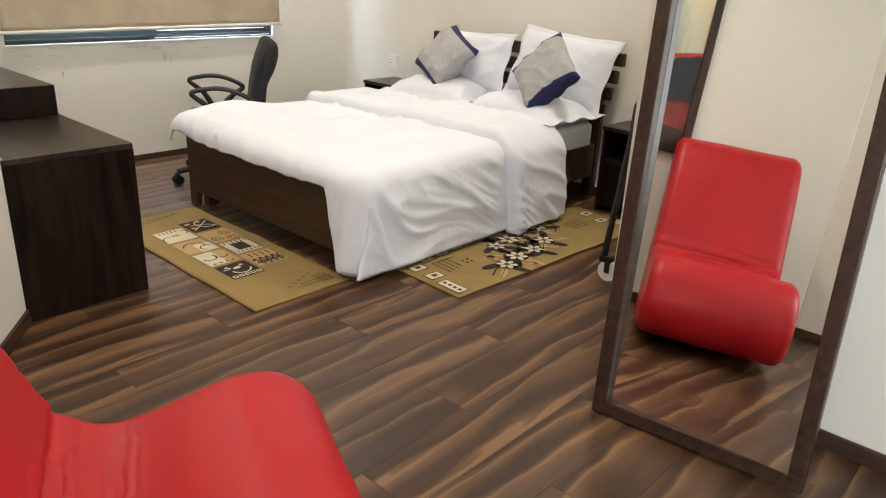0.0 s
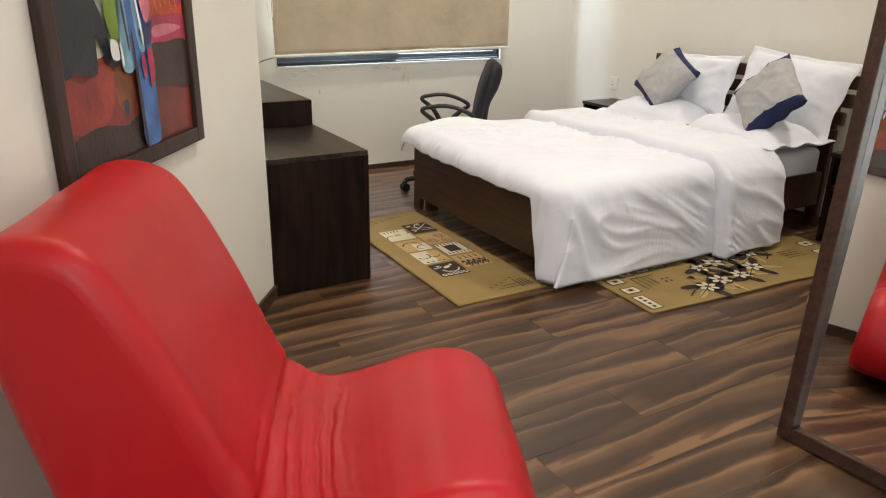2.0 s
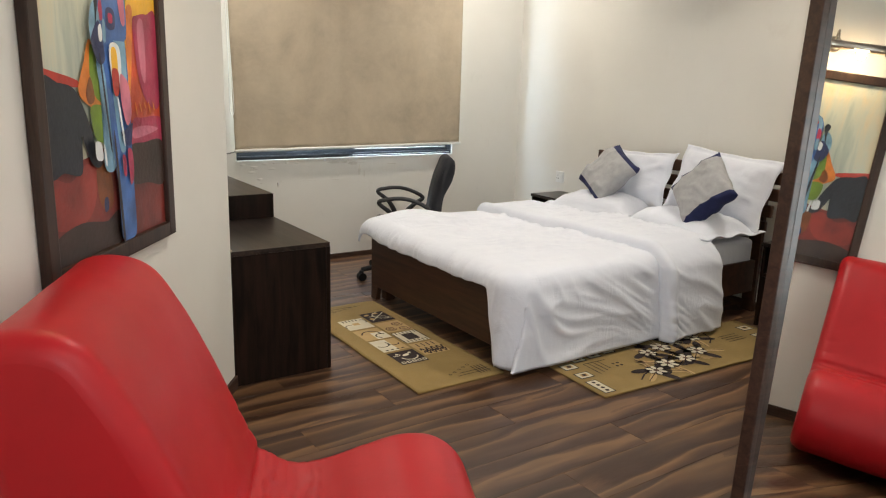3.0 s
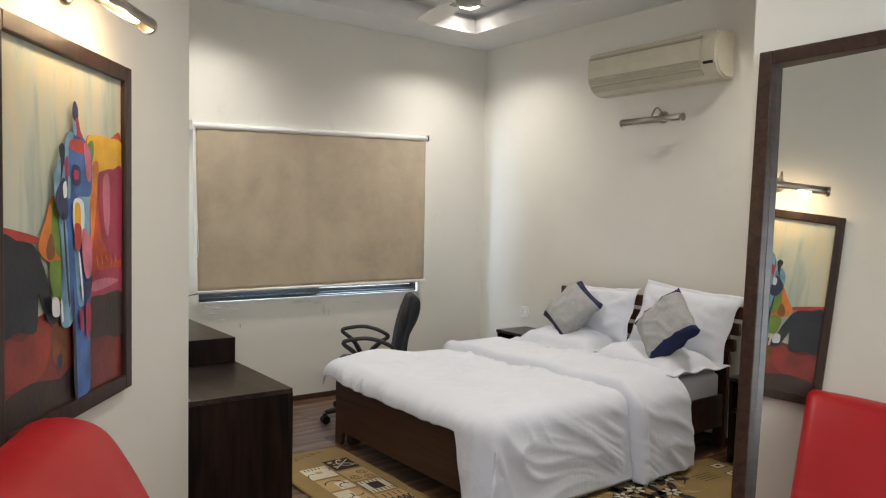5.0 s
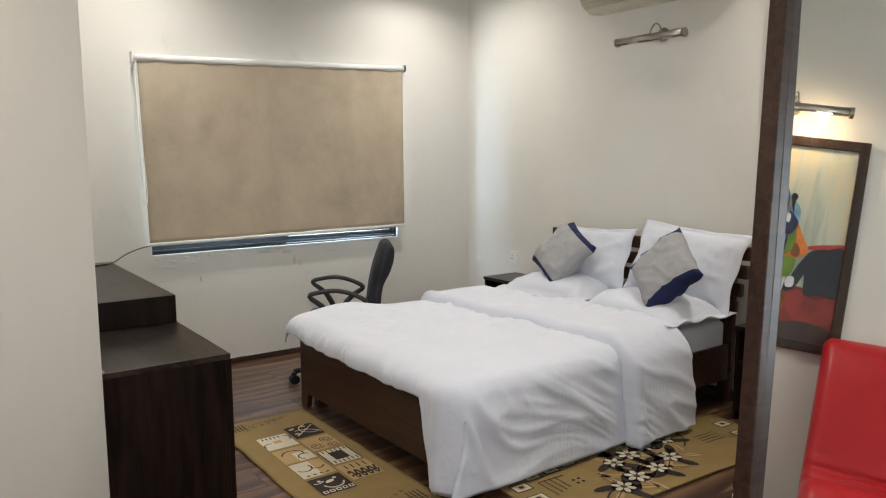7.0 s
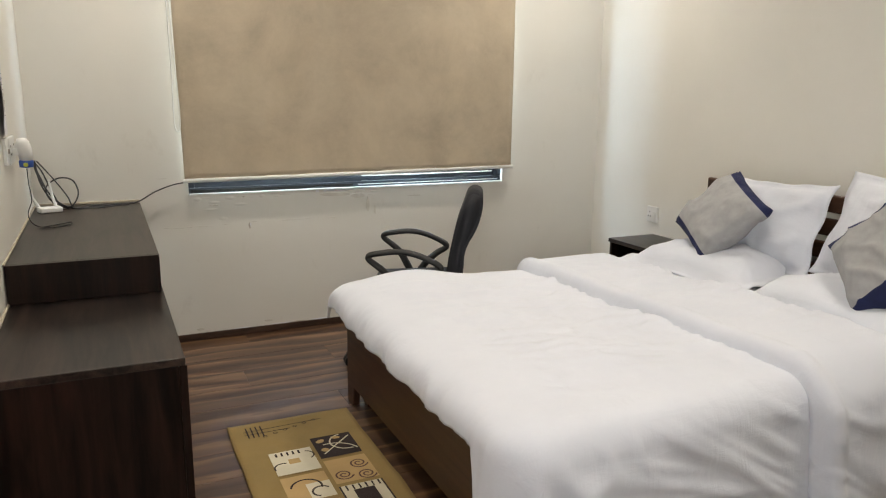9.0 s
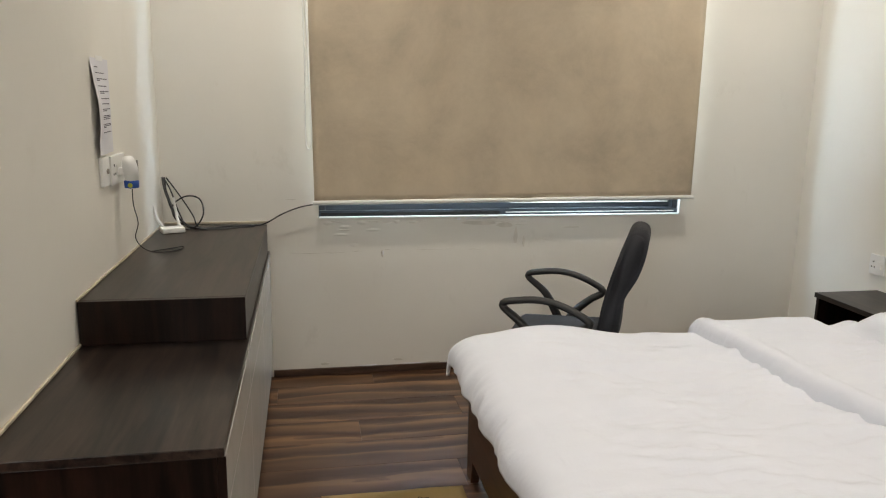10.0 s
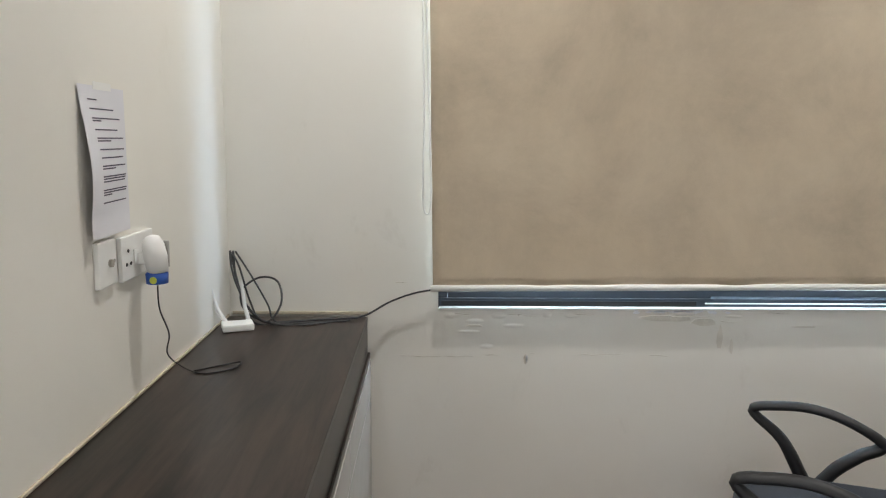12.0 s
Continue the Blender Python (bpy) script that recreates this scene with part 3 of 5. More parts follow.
for y in (-1.20, -1.83, -2.38):
    part("headboard_post", box(3.085, 3.118, y - 0.04, y + 0.04, 0.0, 0.84, 0.004), M_BED, bed)
for z0, z1 in ((0.50, 0.575), (0.60, 0.675), (0.70, 0.775), (0.80, 0.875)):
    e = 0.03 * round((0.80 - z0) * 10)
    part("headboard_slat", box(3.055, 3.084, -2.545 + e, -1.05 - e * 0.6, z0, z1, 0.012, 3), M_BED, bed)

mat_ob = thing("mattress", pose(0, 0, 0.301), "mattress with a fitted white sheet", "mattress")
bm = box(1.21, 3.04, BY0 + 0.02, BY1 - 0.02, 0, 0.166, 0.04, 4)
part("sheet", bm, M_LINEN, mat_ob, smooth=True)

duv = thing("duvet", pose(0, 0, 0), "white cotton duvet hanging to the floor along the bed", "duvet")
main = part("cover", drape(1.19, 2.22, 0.135, BY1 - 0.03, 0.10, BY0 + 0.015, 0.51, 0.487, 150, 210), M_LINEN, duv, smooth=True)
fold = part("turned_back_end", drape(1.995, 2.43, 0.0, BY1 - 0.04, 0.10, BY0 + 0.010, 0.525, 0.487, 90, 210, lift=0.038, puff=1.0, seed=3.0, shear=0.055, rolled=True), M_LINEN, duv, smooth=True)
for o, th in ((main, 0.012), (fold, 0.022)):
    s = o.modifiers.new("thickness", "SOLIDIFY")
    s.thickness, s.offset = th, 0.6


def pillow_mesh(w, h, t, flange=0.0, seed=0.0, n=30, sag=0.0):
    """A soft cushion, w by h, thickest in the middle, with pulled corners and an optional flat border."""
    bm = bmesh.new()
    layers = []
    for sgn in (1, -1):
        rows = []
        for i in range(n + 1):
            row = []
            for j in range(n + 1):
                u, v = 2 * i / n - 1, 2 * j / n - 1
                pin = 1 - 0.075 * (1 - u * u) * abs(v) ** 3
                pin2 = 1 - 0.075 * (1 - v * v) * abs(u) ** 3
                x, y = u * w / 2 * pin2, v * h / 2 * pin
                fu = max(0, 1 - (abs(u) / (1 - 2 * flange / w)) ** 2.6) if abs(u) < 1 - 2 * flange / w else 0
                fv = max(0, 1 - (abs(v) / (1 - 2 * flange / h)) ** 2.6) if abs(v) < 1 - 2 * flange / h else 0
                z = t / 2 * (fu * fv) ** 0.42 * (1 + 0.45 * sag * sgn if sgn > 0 else 1 - 0.75 * sag)
                z += 0.012 * max(0, 1 - abs(wr(x * 6 + y * 3, y * 9 - x * 4, seed + 5)) * 2.4) ** 3 * min(1, 4 * fu * fv) * sgn
                z += (0.010 * wr(x * 7, y * 7, seed + sgn) + 0.006 * wr(x * 17, y * 15, seed + 2)) * min(1, 6 * fu * fv + 0.25)
                edge = max(abs(u), abs(v))
                zz = 0.009 * math.sin(u * 7 + seed) * edge ** 6 + 0.009 * math.sin(v * 9 + seed * 2) * edge ** 6
                row.append(bm.verts.new((x, y, sgn * (z + 0.003) + zz)))
            rows.append(row)
        layers.append(rows)
        for i in range(n):
            for j in range(n):
                q = (rows[i][j], rows[i + 1][j], rows[i + 1][j + 1], rows[i][j + 1])
                bm.faces.new(q if sgn > 0 else q[::-1])
    ring = [(i, 0) for i in range(n)] + [(n, j) for j in range(n)] + [(i, n) for i in range(n, 0, -1)] + [(0, j) for j in range(n, 0, -1)]
    up, lo = layers
    for k in range(len(ring)):
        (i, j), (c, d) = ring[k], ring[(k + 1) % len(ring)]
        bm.faces.new((up[i][j], lo[i][j], lo[c][d], up[c][d]))
    return bm


def leaning(center, tilt, spin, turn=0.0):
    """A pose whose z axis is the cushion's face: tilt from upright towards the bed head, spin in its own plane."""
    face = pose(0, 0, 0, 0, 0, turn) @ pose(0, 0, 0, 0, -(90 - tilt), 0)
    return Matrix.Translation(center) @ face @ pose(0, 0, 0, 0, 0, spin)


def pillow(m, w, h, t, label, seed, flange=0.035, sag=0.0):
    ob = mesh_ob("pillow", pillow_mesh(w, h, t, flange, seed, sag=sag), M_LINEN, True)
    ob.matrix_world = m
    return tagged(ob, label, "pillow", "pillows on the bed")


pillow(pose(2.75, -1.43, 0.520, 0, 0, 98), 0.68, 0.50, 0.15, "white cotton pillow lying flat on the bed", 1.0, 0.045, 0.85)
pillow(pose(2.72, -2.16, 0.520, 0, 0, 86), 0.70, 0.52, 0.15, "white cotton pillow lying flat on the bed", 2.0, 0.045, 0.85)
pillow(leaning((2.985, -1.50, 0.715), 22, 2), 0.42, 0.56, 0.14, "white cotton pillow propped against the headboard", 3.0)
pillow(leaning((2.985, -2.16, 0.755), 22, -4), 0.45, 0.72, 0.16, "white cotton pillow propped against the headboard", 4.0)


BAND = 0.78                             # share of the half width where the navy ends begin


def cushion(m, size, seed):
    c = thing("cushion", m, "grey cotton cushion with navy bands, standing on its corner", "cushion", "cushions on the bed")
    me = pillow_mesh(size, size, 0.16, 0.0, seed)
    n, k = 30, size / 2 * BAND
    end = []
    for i, f in enumerate(me.faces):
        if i < 2 * n * n:
            end.append(abs(2 * ((i % (n * n)) // n + 0.5) / n - 1) > BAND)
        else:
            end.append(abs(f.calc_center_median().x) > k)
    two = me.copy()
    bmesh.ops.delete(me, geom=[f for f, e in zip(me.faces[:], end) if e], context="FACES")
    bmesh.ops.delete(two, geom=[f for f, e in zip(two.faces[:], end) if not e], context="FACES")
    part("middle", me, M_GREYF, c, smooth=True)
    part("band", two, M_NAVY, c, "navy end bands", smooth=True)
    return c


cushion(leaning((2.765, -1.44, 0.755), 39.9, -27.1, -4.2), 0.362, 5.0)
cushion(leaning((2.66, -2.288, 0.758), 26.9, 50.3, -10.7), 0.355, 6.0)


# ---- nightstands ----
def nightstand(m, depth, width, label):
    n = thing("nightstand", m, label, "nightstand", "nightstands beside the bed")
    h = 0.495
    part("top", box(-0.005, depth, -0.004, width + 0.004, h - 0.022, h, 0.003), M_WENGE_LIT, n)
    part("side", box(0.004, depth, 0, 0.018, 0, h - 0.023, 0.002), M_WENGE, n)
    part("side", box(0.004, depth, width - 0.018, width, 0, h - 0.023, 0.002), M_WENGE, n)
    part("back", box(depth - 0.012, depth, 0.019, width - 0.019, 0.02, h - 0.023), M_WENGE, n)
    part("shelf", box(0.004, depth - 0.013, 0.019, width - 0.019, 0.30, 0.316, 0.002), M_WENGE, n)
    part("drawer_front", box(0.0, 0.016, 0.019, width - 0.019, 0.05, 0.297, 0.002), M_WENGE, n)
    part("bottom", box(0.017, depth - 0.013, 0.019, width - 0.019, 0.03, 0.046), M_WENGE, n)
    return n


nightstand(pose(2.83, -1.02, 0), 0.31, 0.43, "dark wenge nightstand with an open shelf, by the window side")
nightstand(pose(2.86, -2.98, 0), 0.28, 0.40, "dark wenge nightstand beside the folded guest bed")


# ---- wall fittings of the bed end ----
def socket_plate(m, w, h, label, kind="socket"):
    s = thing("wall_socket", m, label, kind)
    plate = part("plate", box(-w / 2, w / 2, -0.011, 0, -h / 2, h / 2, 0.003), M_WHITE, s)
    return s, plate


s, plate = socket_plate(pose(WX, -0.57, 0.607, 0, 0, -90), 0.085, 0.09, "white plastic wall socket with a switch")
part("rocker", box(0.006, 0.03, -0.016, -0.012, -0.018, 0.018, 0.002), M_WHITE, plate)
for z, x in ((0.012, -0.018), (-0.012, -0.027), (-0.012, -0.010)):
    part("hole", tube([(x, -0.0125, z), (x, -0.0112, z)], 0.0035, 8), M_BLACK, plate)

ac = thing("air_conditioner", pose(WX - 0.002, -1.86, 2.24), "cream split air conditioner hung high on the wall", "air conditioner")
w2 = 0.505
pr = [(0, 0.0), (-0.10, 0.0), (-0.165, 0.035), (-0.198, 0.09), (-0.205, 0.15), (-0.20, 0.225), (-0.185, 0.27), (-0.15, 0.285), (0, 0.285)]


def extrude_y(pr, y0, y1, bev=0.0):
    bm = bmesh.new()
    A = [bm.verts.new((x, y0, z)) for x, z in pr]
    B = [bm.verts.new((x, y1, z)) for x, z in pr]
    bm.faces.new(A)
    bm.faces.new(B[::-1])
    for i in range(len(pr)):
        bm.faces.new((A[i], B[i], B[(i + 1) % len(pr)], A[(i + 1) % len(pr)]))
    bmesh.ops.recalc_face_normals(bm, faces=bm.faces)
    if bev:
        bmesh.ops.bevel(bm, geom=[e for e in bm.edges if abs(e.verts[0].co.y - e.verts[1].co.y) < 1e-6], offset=bev, segments=3, affect="EDGES")
    return bm


part("body", extrude_y(pr, -w2, w2, 0.012), M_CREAM, ac)
part("front_panel", extrude_y([(-0.199, 0.105), (-0.213, 0.107), (-0.214, 0.16), (-0.209, 0.225), (-0.199, 0.225)], -w2 + 0.10, w2 - 0.02, 0.003), M_CREAM, ac)
part("intake_strip", extrude_y([(-0.196, 0.236), (-0.206, 0.238), (-0.200, 0.252), (-0.188, 0.252)], -w2 + 0.10, w2 - 0.02), M_CREAM_SHADE, ac, "cream intake strip with shade put into its colour")
part("louvre", extrude_y([(-0.188, 0.068), (-0.207, 0.092), (-0.210, 0.090), (-0.192, 0.064)], -w2 + 0.11, w2 - 0.03), M_CREAM_SHADE, ac, "cream air louvre with shade put into its colour")
part("louvre", extrude_y([(-0.150, 0.024), (-0.183, 0.055), (-0.186, 0.052), (-0.152, 0.019)], -w2 + 0.11, w2 - 0.03), M_CREAM_SHADE, ac, "cream air louvre with shade put into its colour")
part("display", extrude_y([(-0.196, 0.082), (-0.206, 0.094), (-0.209, 0.090), (-0.199, 0.078)], -w2 + 0.02, -w2 + 0.085), M_BLACK, ac, "dark receiver window")


def picture_lamp(m, lit, label):
    """A wall lamp on a curved arm: y runs along its tube, x out of the wall."""
    p = thing("picture_lamp", m, label, "wall lamp")
    part("rose", moved(lathe([(0.0, 0), (0.040, 0), (0.040, 0.008), (0.030, 0.018), (0.0, 0.02)], 20), pose(0, 0, 0.03, 0, 90, 0)), M_CHROME, p, smooth=True)
    arm = spline([(0.01, 0, 0.03), (0.04, 0, 0.075), (0.08, 0, 0.085), (0.115, 0, 0.05), (0.13, 0, 0.01)], 6)
    part("arm", tube(arm, 0.005, 8), M_CHROME, p, smooth=True)
    half = 0.235
    bm = bmesh.new()
    n = 18
    rings = []
    for yy in (-half, half):
        rings.append([bm.verts.new((0.13 + 0.024 * math.cos(t), yy, 0.024 * math.sin(t))) for t in [radians(-40 + 260 * k / n) for k in range(n + 1)]])
    for k in range(n):
        bm.faces.new((rings[0][k], rings[1][k], rings[1][k + 1], rings[0][k + 1]))
    sh = part("shade", bm, M_CHROME, p, "brushed metal half-tube", smooth=True)
    mod = sh.modifiers.new("thickness", "SOLIDIFY")
    mod.thickness = 0.002
    for yy in (-half, half):
        part("end_cap", tube([(0.13, yy - 0.008, 0), (0.13, yy + 0.008, 0)], 0.0255, 16), M_CHROME, p)
    for yy in (-0.12, 0.12):
        part("bulb", moved(lathe([(0.004, -0.035), (0.011, -0.03), (0.013, 0.0), (0.011, 0.03), (0.004, 0.035)], 12), pose(0.13, yy, -0.006, 90, 0, 0)), M_BULB if lit else M_WHITE, p, "lit bulb" if lit else "unlit bulb", smooth=True)
    return p


picture_lamp(pose(WX, -1.86, 2.03, 0, 0, 180), False, "brushed metal picture lamp, unlit, under the air conditioner")
WALLROT = math.degrees(math.atan2(NRM.y, NRM.x))


def on_picture_wall(s, off, z):
    p = a + DIR * s + NRM * off
    return pose(p.x, p.y, z, 0, 0, WALLROT)


picture_lamp(on_picture_wall(0.985, 0.001, 1.93), True, "brushed metal picture lamp, lit, above the painting")
for yy in (-0.12, 0.12):
    m = on_picture_wall(0.985, 0.13, 1.915)
    lamp("picture_lamp_light", "POINT", m @ Matrix.Translation((0, yy, -0.02)), 1.8, (1, 0.72, 0.42), 0.02)

# ---- painting ----
PW, PZ0, PZ1 = 0.73, 0.825, 1.825
pic = thing("painting", on_picture_wall(0.985, 0.002, 0), "abstract painting of bright colour patches in a dark wooden frame", "painting")
hw = PW / 2
fw = 0.045
part("frame_side", box(0, 0.028, -hw, -hw + fw, PZ0, PZ1, 0.004), M_FRAME, pic)
part("frame_side", box(0, 0.028, hw - fw, hw, PZ0, PZ1, 0.004), M_FRAME, pic)
part("frame_rail", box(0, 0.028, -hw + fw, hw - fw, PZ0, PZ0 + fw, 0.004), M_FRAME, pic)
part("frame_rail", box(0, 0.028, -hw + fw, hw - fw, PZ1 - fw, PZ1, 0.004), M_FRAME, pic)


def paint(name, color, vary=0.3, scale=7):
    return plain(name, color, 0.4, vary=vary, scale=scale, bumps=0.25, grain=60)


def canvas_paint():
    m, nt, b = nodes_of("painted canvas")
    vec = coords(nt, (0.2, 2.5, 0.5))
    n = noise_tex(nt, vec, 4, 4, 0.6, 0.5)
    nt.links.new(ramp(nt, n, [(0.3, (0.30, 0.36, 0.32)), (0.48, (0.52, 0.55, 0.45)), (0.62, (0.62, 0.55, 0.38)), (0.75, (0.48, 0.36, 0.20))]), b.inputs["Base Color"])
    b.inputs["Roughness"].default_value = 0.4
    bump(nt, b, noise_tex(nt, coords(nt), 70, 3), 0.2, 0.003)
    return m


canvas = part("canvas", box(0.004, 0.012, -hw + fw - 0.004, hw - fw + 0.004, PZ0 + fw - 0.004, PZ1 - fw + 0.004), canvas_paint(), pic, "pale grey-green and cream ground")
iw, ih = PW - 2 * fw, PZ1 - PZ0 - 2 * fw
LAYER = [0.0123]


def patch(points, material, name="colour_patch"):
    """A patch of paint; points as shares of the canvas, u from its left, v from its foot."""
    bm = bmesh.new()
    pts = spline([(u, v, 0) for u, v in points], 5, True)
    vs = [bm.verts.new((LAYER[0], min(1, max(0, p.x)) * iw - iw / 2, PZ0 + fw + min(1, max(0, p.y)) * ih)) for p in pts]
    f = bm.faces.new(vs)
    bmesh.ops.triangulate(bm, faces=[f])
    bmesh.ops.recalc_face_normals(bm, faces=bm.faces)
    if sum((f.normal.x for f in bm.faces)) < 0:
        bmesh.ops.reverse_faces(bm, faces=bm.faces)
    LAYER[0] += 0.0003
    return part(name, bm, material, canvas)


P_RED, P_DRED, P_BLK = paint("red paint", (0.40, 0.035, 0.025), 0.5), paint("maroon paint", (0.15, 0.02, 0.014), 0.7, 5), paint("black paint", (0.012, 0.015, 0.024), 0.4)
P_BLU, P_LBL, P_ORG = paint("blue paint", (0.05, 0.13, 0.36), 0.45, 9), paint("light blue paint", (0.20, 0.38, 0.52), 0.4, 9), paint("orange paint", (0.66, 0.20, 0.03), 0.4)
P_YEL, P_MAG, P_GRN = paint("yellow paint", (0.78, 0.44, 0.03), 0.25), paint("crimson paint", (0.36, 0.028, 0.075), 0.4), paint("green paint", (0.16, 0.27, 0.03), 0.35)
P_WHT, P_PNK = paint("white paint", (0.72, 0.75, 0.76), 0.12), paint("pink paint", (0.52, 0.15, 0.22), 0.4)
P_VER, P_BRN = paint("vermilion paint", (0.52, 0.065, 0.022), 0.4), paint("dark brown paint", (0.035, 0.017, 0.012), 0.5)
P_RST, P_NVY = paint("rust paint", (0.22, 0.065, 0.015), 0.6), paint("navy paint", (0.02, 0.03, 0.10), 0.4)
# the ground of the lower half
patch([(0, 0.27), (0.12, 0.265), (0.26, 0.27), (0.40, 0.29), (0.52, 0.30), (0.70, 0.20), (1, 0.18), (1, 0), (0.5, 0), (0, 0)], P_DRED)
patch([(0.0, 0.24), (0.15, 0.22), (0.28, 0.26), (0.36, 0.22), (0.30, 0.12), (0.15, 0.09), (0, 0.12)], paint("brick red paint", (0.23, 0.028, 0.02), 0.6, 5))
patch([(0.0, 0.07), (0.2, 0.10), (0.42, 0.08), (0.52, 0.10), (0.52, 0), (0.2, 0), (0, 0)], P_BRN)
patch([(0.36, 0.25), (0.46, 0.24), (0.48, 0.14), (0.42, 0.11), (0.36, 0.15)], P_RST)
patch([(0.40, 0.145), (0.43, 0.15), (0.43, 0.115), (0.40, 0.11)], P_NVY, "brush_stroke")
# warm arch of colour beside the figure
patch([(0.64, 0.77), (0.745, 0.795), (0.88, 0.80), (1, 0.79), (1, 0.36), (0.85, 0.355), (0.68, 0.36), (0.66, 0.55)], P_VER)
patch([(0.65, 0.775), (0.745, 0.80), (0.88, 0.80), (1, 0.79), (1, 0.70), (0.88, 0.70), (0.80, 0.685), (0.74, 0.64), (0.70, 0.56), (0.67, 0.62)], P_YEL)
patch([(0.655, 0.76), (0.70, 0.78), (0.715, 0.75), (0.69, 0.70), (0.66, 0.71)], P_GRN)
patch([(0.70, 0.70), (0.76, 0.71), (0.745, 0.62), (0.715, 0.50), (0.69, 0.44), (0.68, 0.56)], P_ORG)
patch([(0.755, 0.665), (0.80, 0.69), (0.90, 0.698), (1, 0.695), (1, 0.43), (0.92, 0.40), (0.83, 0.44), (0.78, 0.52)], P_MAG)
patch([(0.80, 0.66), (0.86, 0.675), (0.87, 0.56), (0.85, 0.48), (0.81, 0.53)], P_PNK, "brush_stroke")
patch([(0.70, 0.367), (0.80, 0.372), (1, 0.365), (1, 0.279), (0.82, 0.283), (0.654, 0.29)], P_MAG)
patch([(0.70, 0.34), (0.84, 0.345), (0.96, 0.33), (0.84, 0.315), (0.70, 0.31)], P_PNK, "brush_stroke")
patch([(0.66, 0.284), (0.80, 0.292), (1, 0.284), (1, 0.145), (0.82, 0.158), (0.652, 0.176)], P_BRN)
for k in range(5):
    x0 = 0.74 + 0.045 * k
    patch([(x0, 0.385 + 0.008 * (k % 3)), (x0 + 0.010, 0.388 + 0.008 * (k % 3)), (x0 - 0.004, 0.42), (x0 - 0.010, 0.417)], P_ORG, "brush_stroke")
# the dark mass with its red top edge
patch([(0, 0.518), (0.10, 0.510), (0.243, 0.490), (0.245, 0.472), (0.10, 0.478), (0, 0.482)], P_RED)
patch([(0, 0.487), (0.10, 0.485), (0.215, 0.468), (0.28, 0.41), (0.322, 0.352), (0.35, 0.30), (0.392, 0.258), (0.36, 0.244), (0.31, 0.26), (0.275, 0.30), (0.240, 0.34), (0.228, 0.238), (0.10, 0.25), (0, 0.255)], P_BLK)
# orange and green skirt
patch([(0.345, 0.60), (0.375, 0.585), (0.40, 0.50), (0.415, 0.41), (0.32, 0.42), (0.245, 0.462), (0.30, 0.54)], P_ORG)
patch([(0.355, 0.585), (0.39, 0.57), (0.415, 0.48), (0.42, 0.43), (0.365, 0.45), (0.34, 0.50)], P_GRN)
patch([(0.30, 0.455), (0.34, 0.50), (0.365, 0.44), (0.32, 0.425)], P_RST)
patch([(0.325, 0.415), (0.44, 0.41), (0.452, 0.32), (0.40, 0.315), (0.345, 0.332)], P_GRN)
# the tall blue form
patch([(0.395, 0.54), (0.455, 0.56), (0.50, 0.50), (0.515, 0.36), (0.50, 0.235), (0.405, 0.245), (0.43, 0.40)], P_LBL)
patch([(0.43, 0.62), (0.50, 0.635), (0.60, 0.625), (0.655, 0.60), (0.665, 0.40), (0.655, 0.20), (0.648, 0.008), (0.522, 0.010), (0.515, 0.15), (0.49, 0.30), (0.475, 0.45)], P_BLU)
patch([(0.465, 0.50), (0.505, 0.51), (0.515, 0.42), (0.53, 0.30), (0.49, 0.29), (0.475, 0.40)], P_BLU)
patch([(0.515, 0.48), (0.55, 0.475), (0.56, 0.36), (0.60, 0.285), (0.555, 0.28), (0.53, 0.36)], P_LBL)
patch([(0.55, 0.625), (0.645, 0.615), (0.65, 0.50), (0.64, 0.42), (0.585, 0.44), (0.57, 0.55)], P_LBL)
patch([(0.43, 0.735), (0.46, 0.785), (0.52, 0.795), (0.58, 0.785), (0.64, 0.76), (0.672, 0.735), (0.668, 0.62), (0.60, 0.605), (0.50, 0.61), (0.445, 0.625), (0.435, 0.67)], P_BLU)
patch([(0.44, 0.74), (0.465, 0.785), (0.51, 0.79), (0.50, 0.765), (0.47, 0.745), (0.465, 0.69), (0.445, 0.66)], P_LBL)
patch([(0.475, 0.748), (0.50, 0.770), (0.613, 0.767), (0.613, 0.738), (0.53, 0.735)], P_RED)
patch([(0.60, 0.765), (0.655, 0.745), (0.66, 0.66), (0.63, 0.655), (0.61, 0.70)], P_PNK)
patch([(0.435, 0.70), (0.46, 0.72), (0.465, 0.665), (0.44, 0.66)], P_MAG)
patch([(0.497, 0.692), (0.562, 0.69), (0.562, 0.640), (0.497, 0.640)], P_NVY)
patch([(0.512, 0.680), (0.545, 0.678), (0.545, 0.655), (0.512, 0.655)], P_MAG)
patch([(0.498, 0.862), (0.515, 0.882), (0.540, 0.868), (0.546, 0.838), (0.525, 0.822), (0.500, 0.835)], P_NVY)
patch([(0.520, 0.828), (0.545, 0.832), (0.562, 0.80), (0.585, 0.782), (0.535, 0.780)], P_MAG)
patch([(0.505, 0.815), (0.522, 0.82), (0.53, 0.785), (0.505, 0.785)], P_LBL)
patch([(0.500, 0.590), (0.585, 0.587), (0.590, 0.500), (0.56, 0.48), (0.505, 0.495)], P_WHT)
patch([(0.512, 0.580), (0.555, 0.578), (0.560, 0.515), (0.515, 0.512)], P_YEL)
patch([(0.508, 0.520), (0.560, 0.518), (0.565, 0.470), (0.545, 0.445), (0.512, 0.455)], P_RED)
patch([(0.575, 0.505), (0.615, 0.500), (0.652, 0.47), (0.660, 0.39), (0.62, 0.355), (0.59, 0.38), (0.57, 0.44)], P_PNK)
patch([(0.55, 0.335), (0.575, 0.34), (0.655, 0.36), (0.66, 0.35), (0.64, 0.30), (0.60, 0.295)], P_NVY)
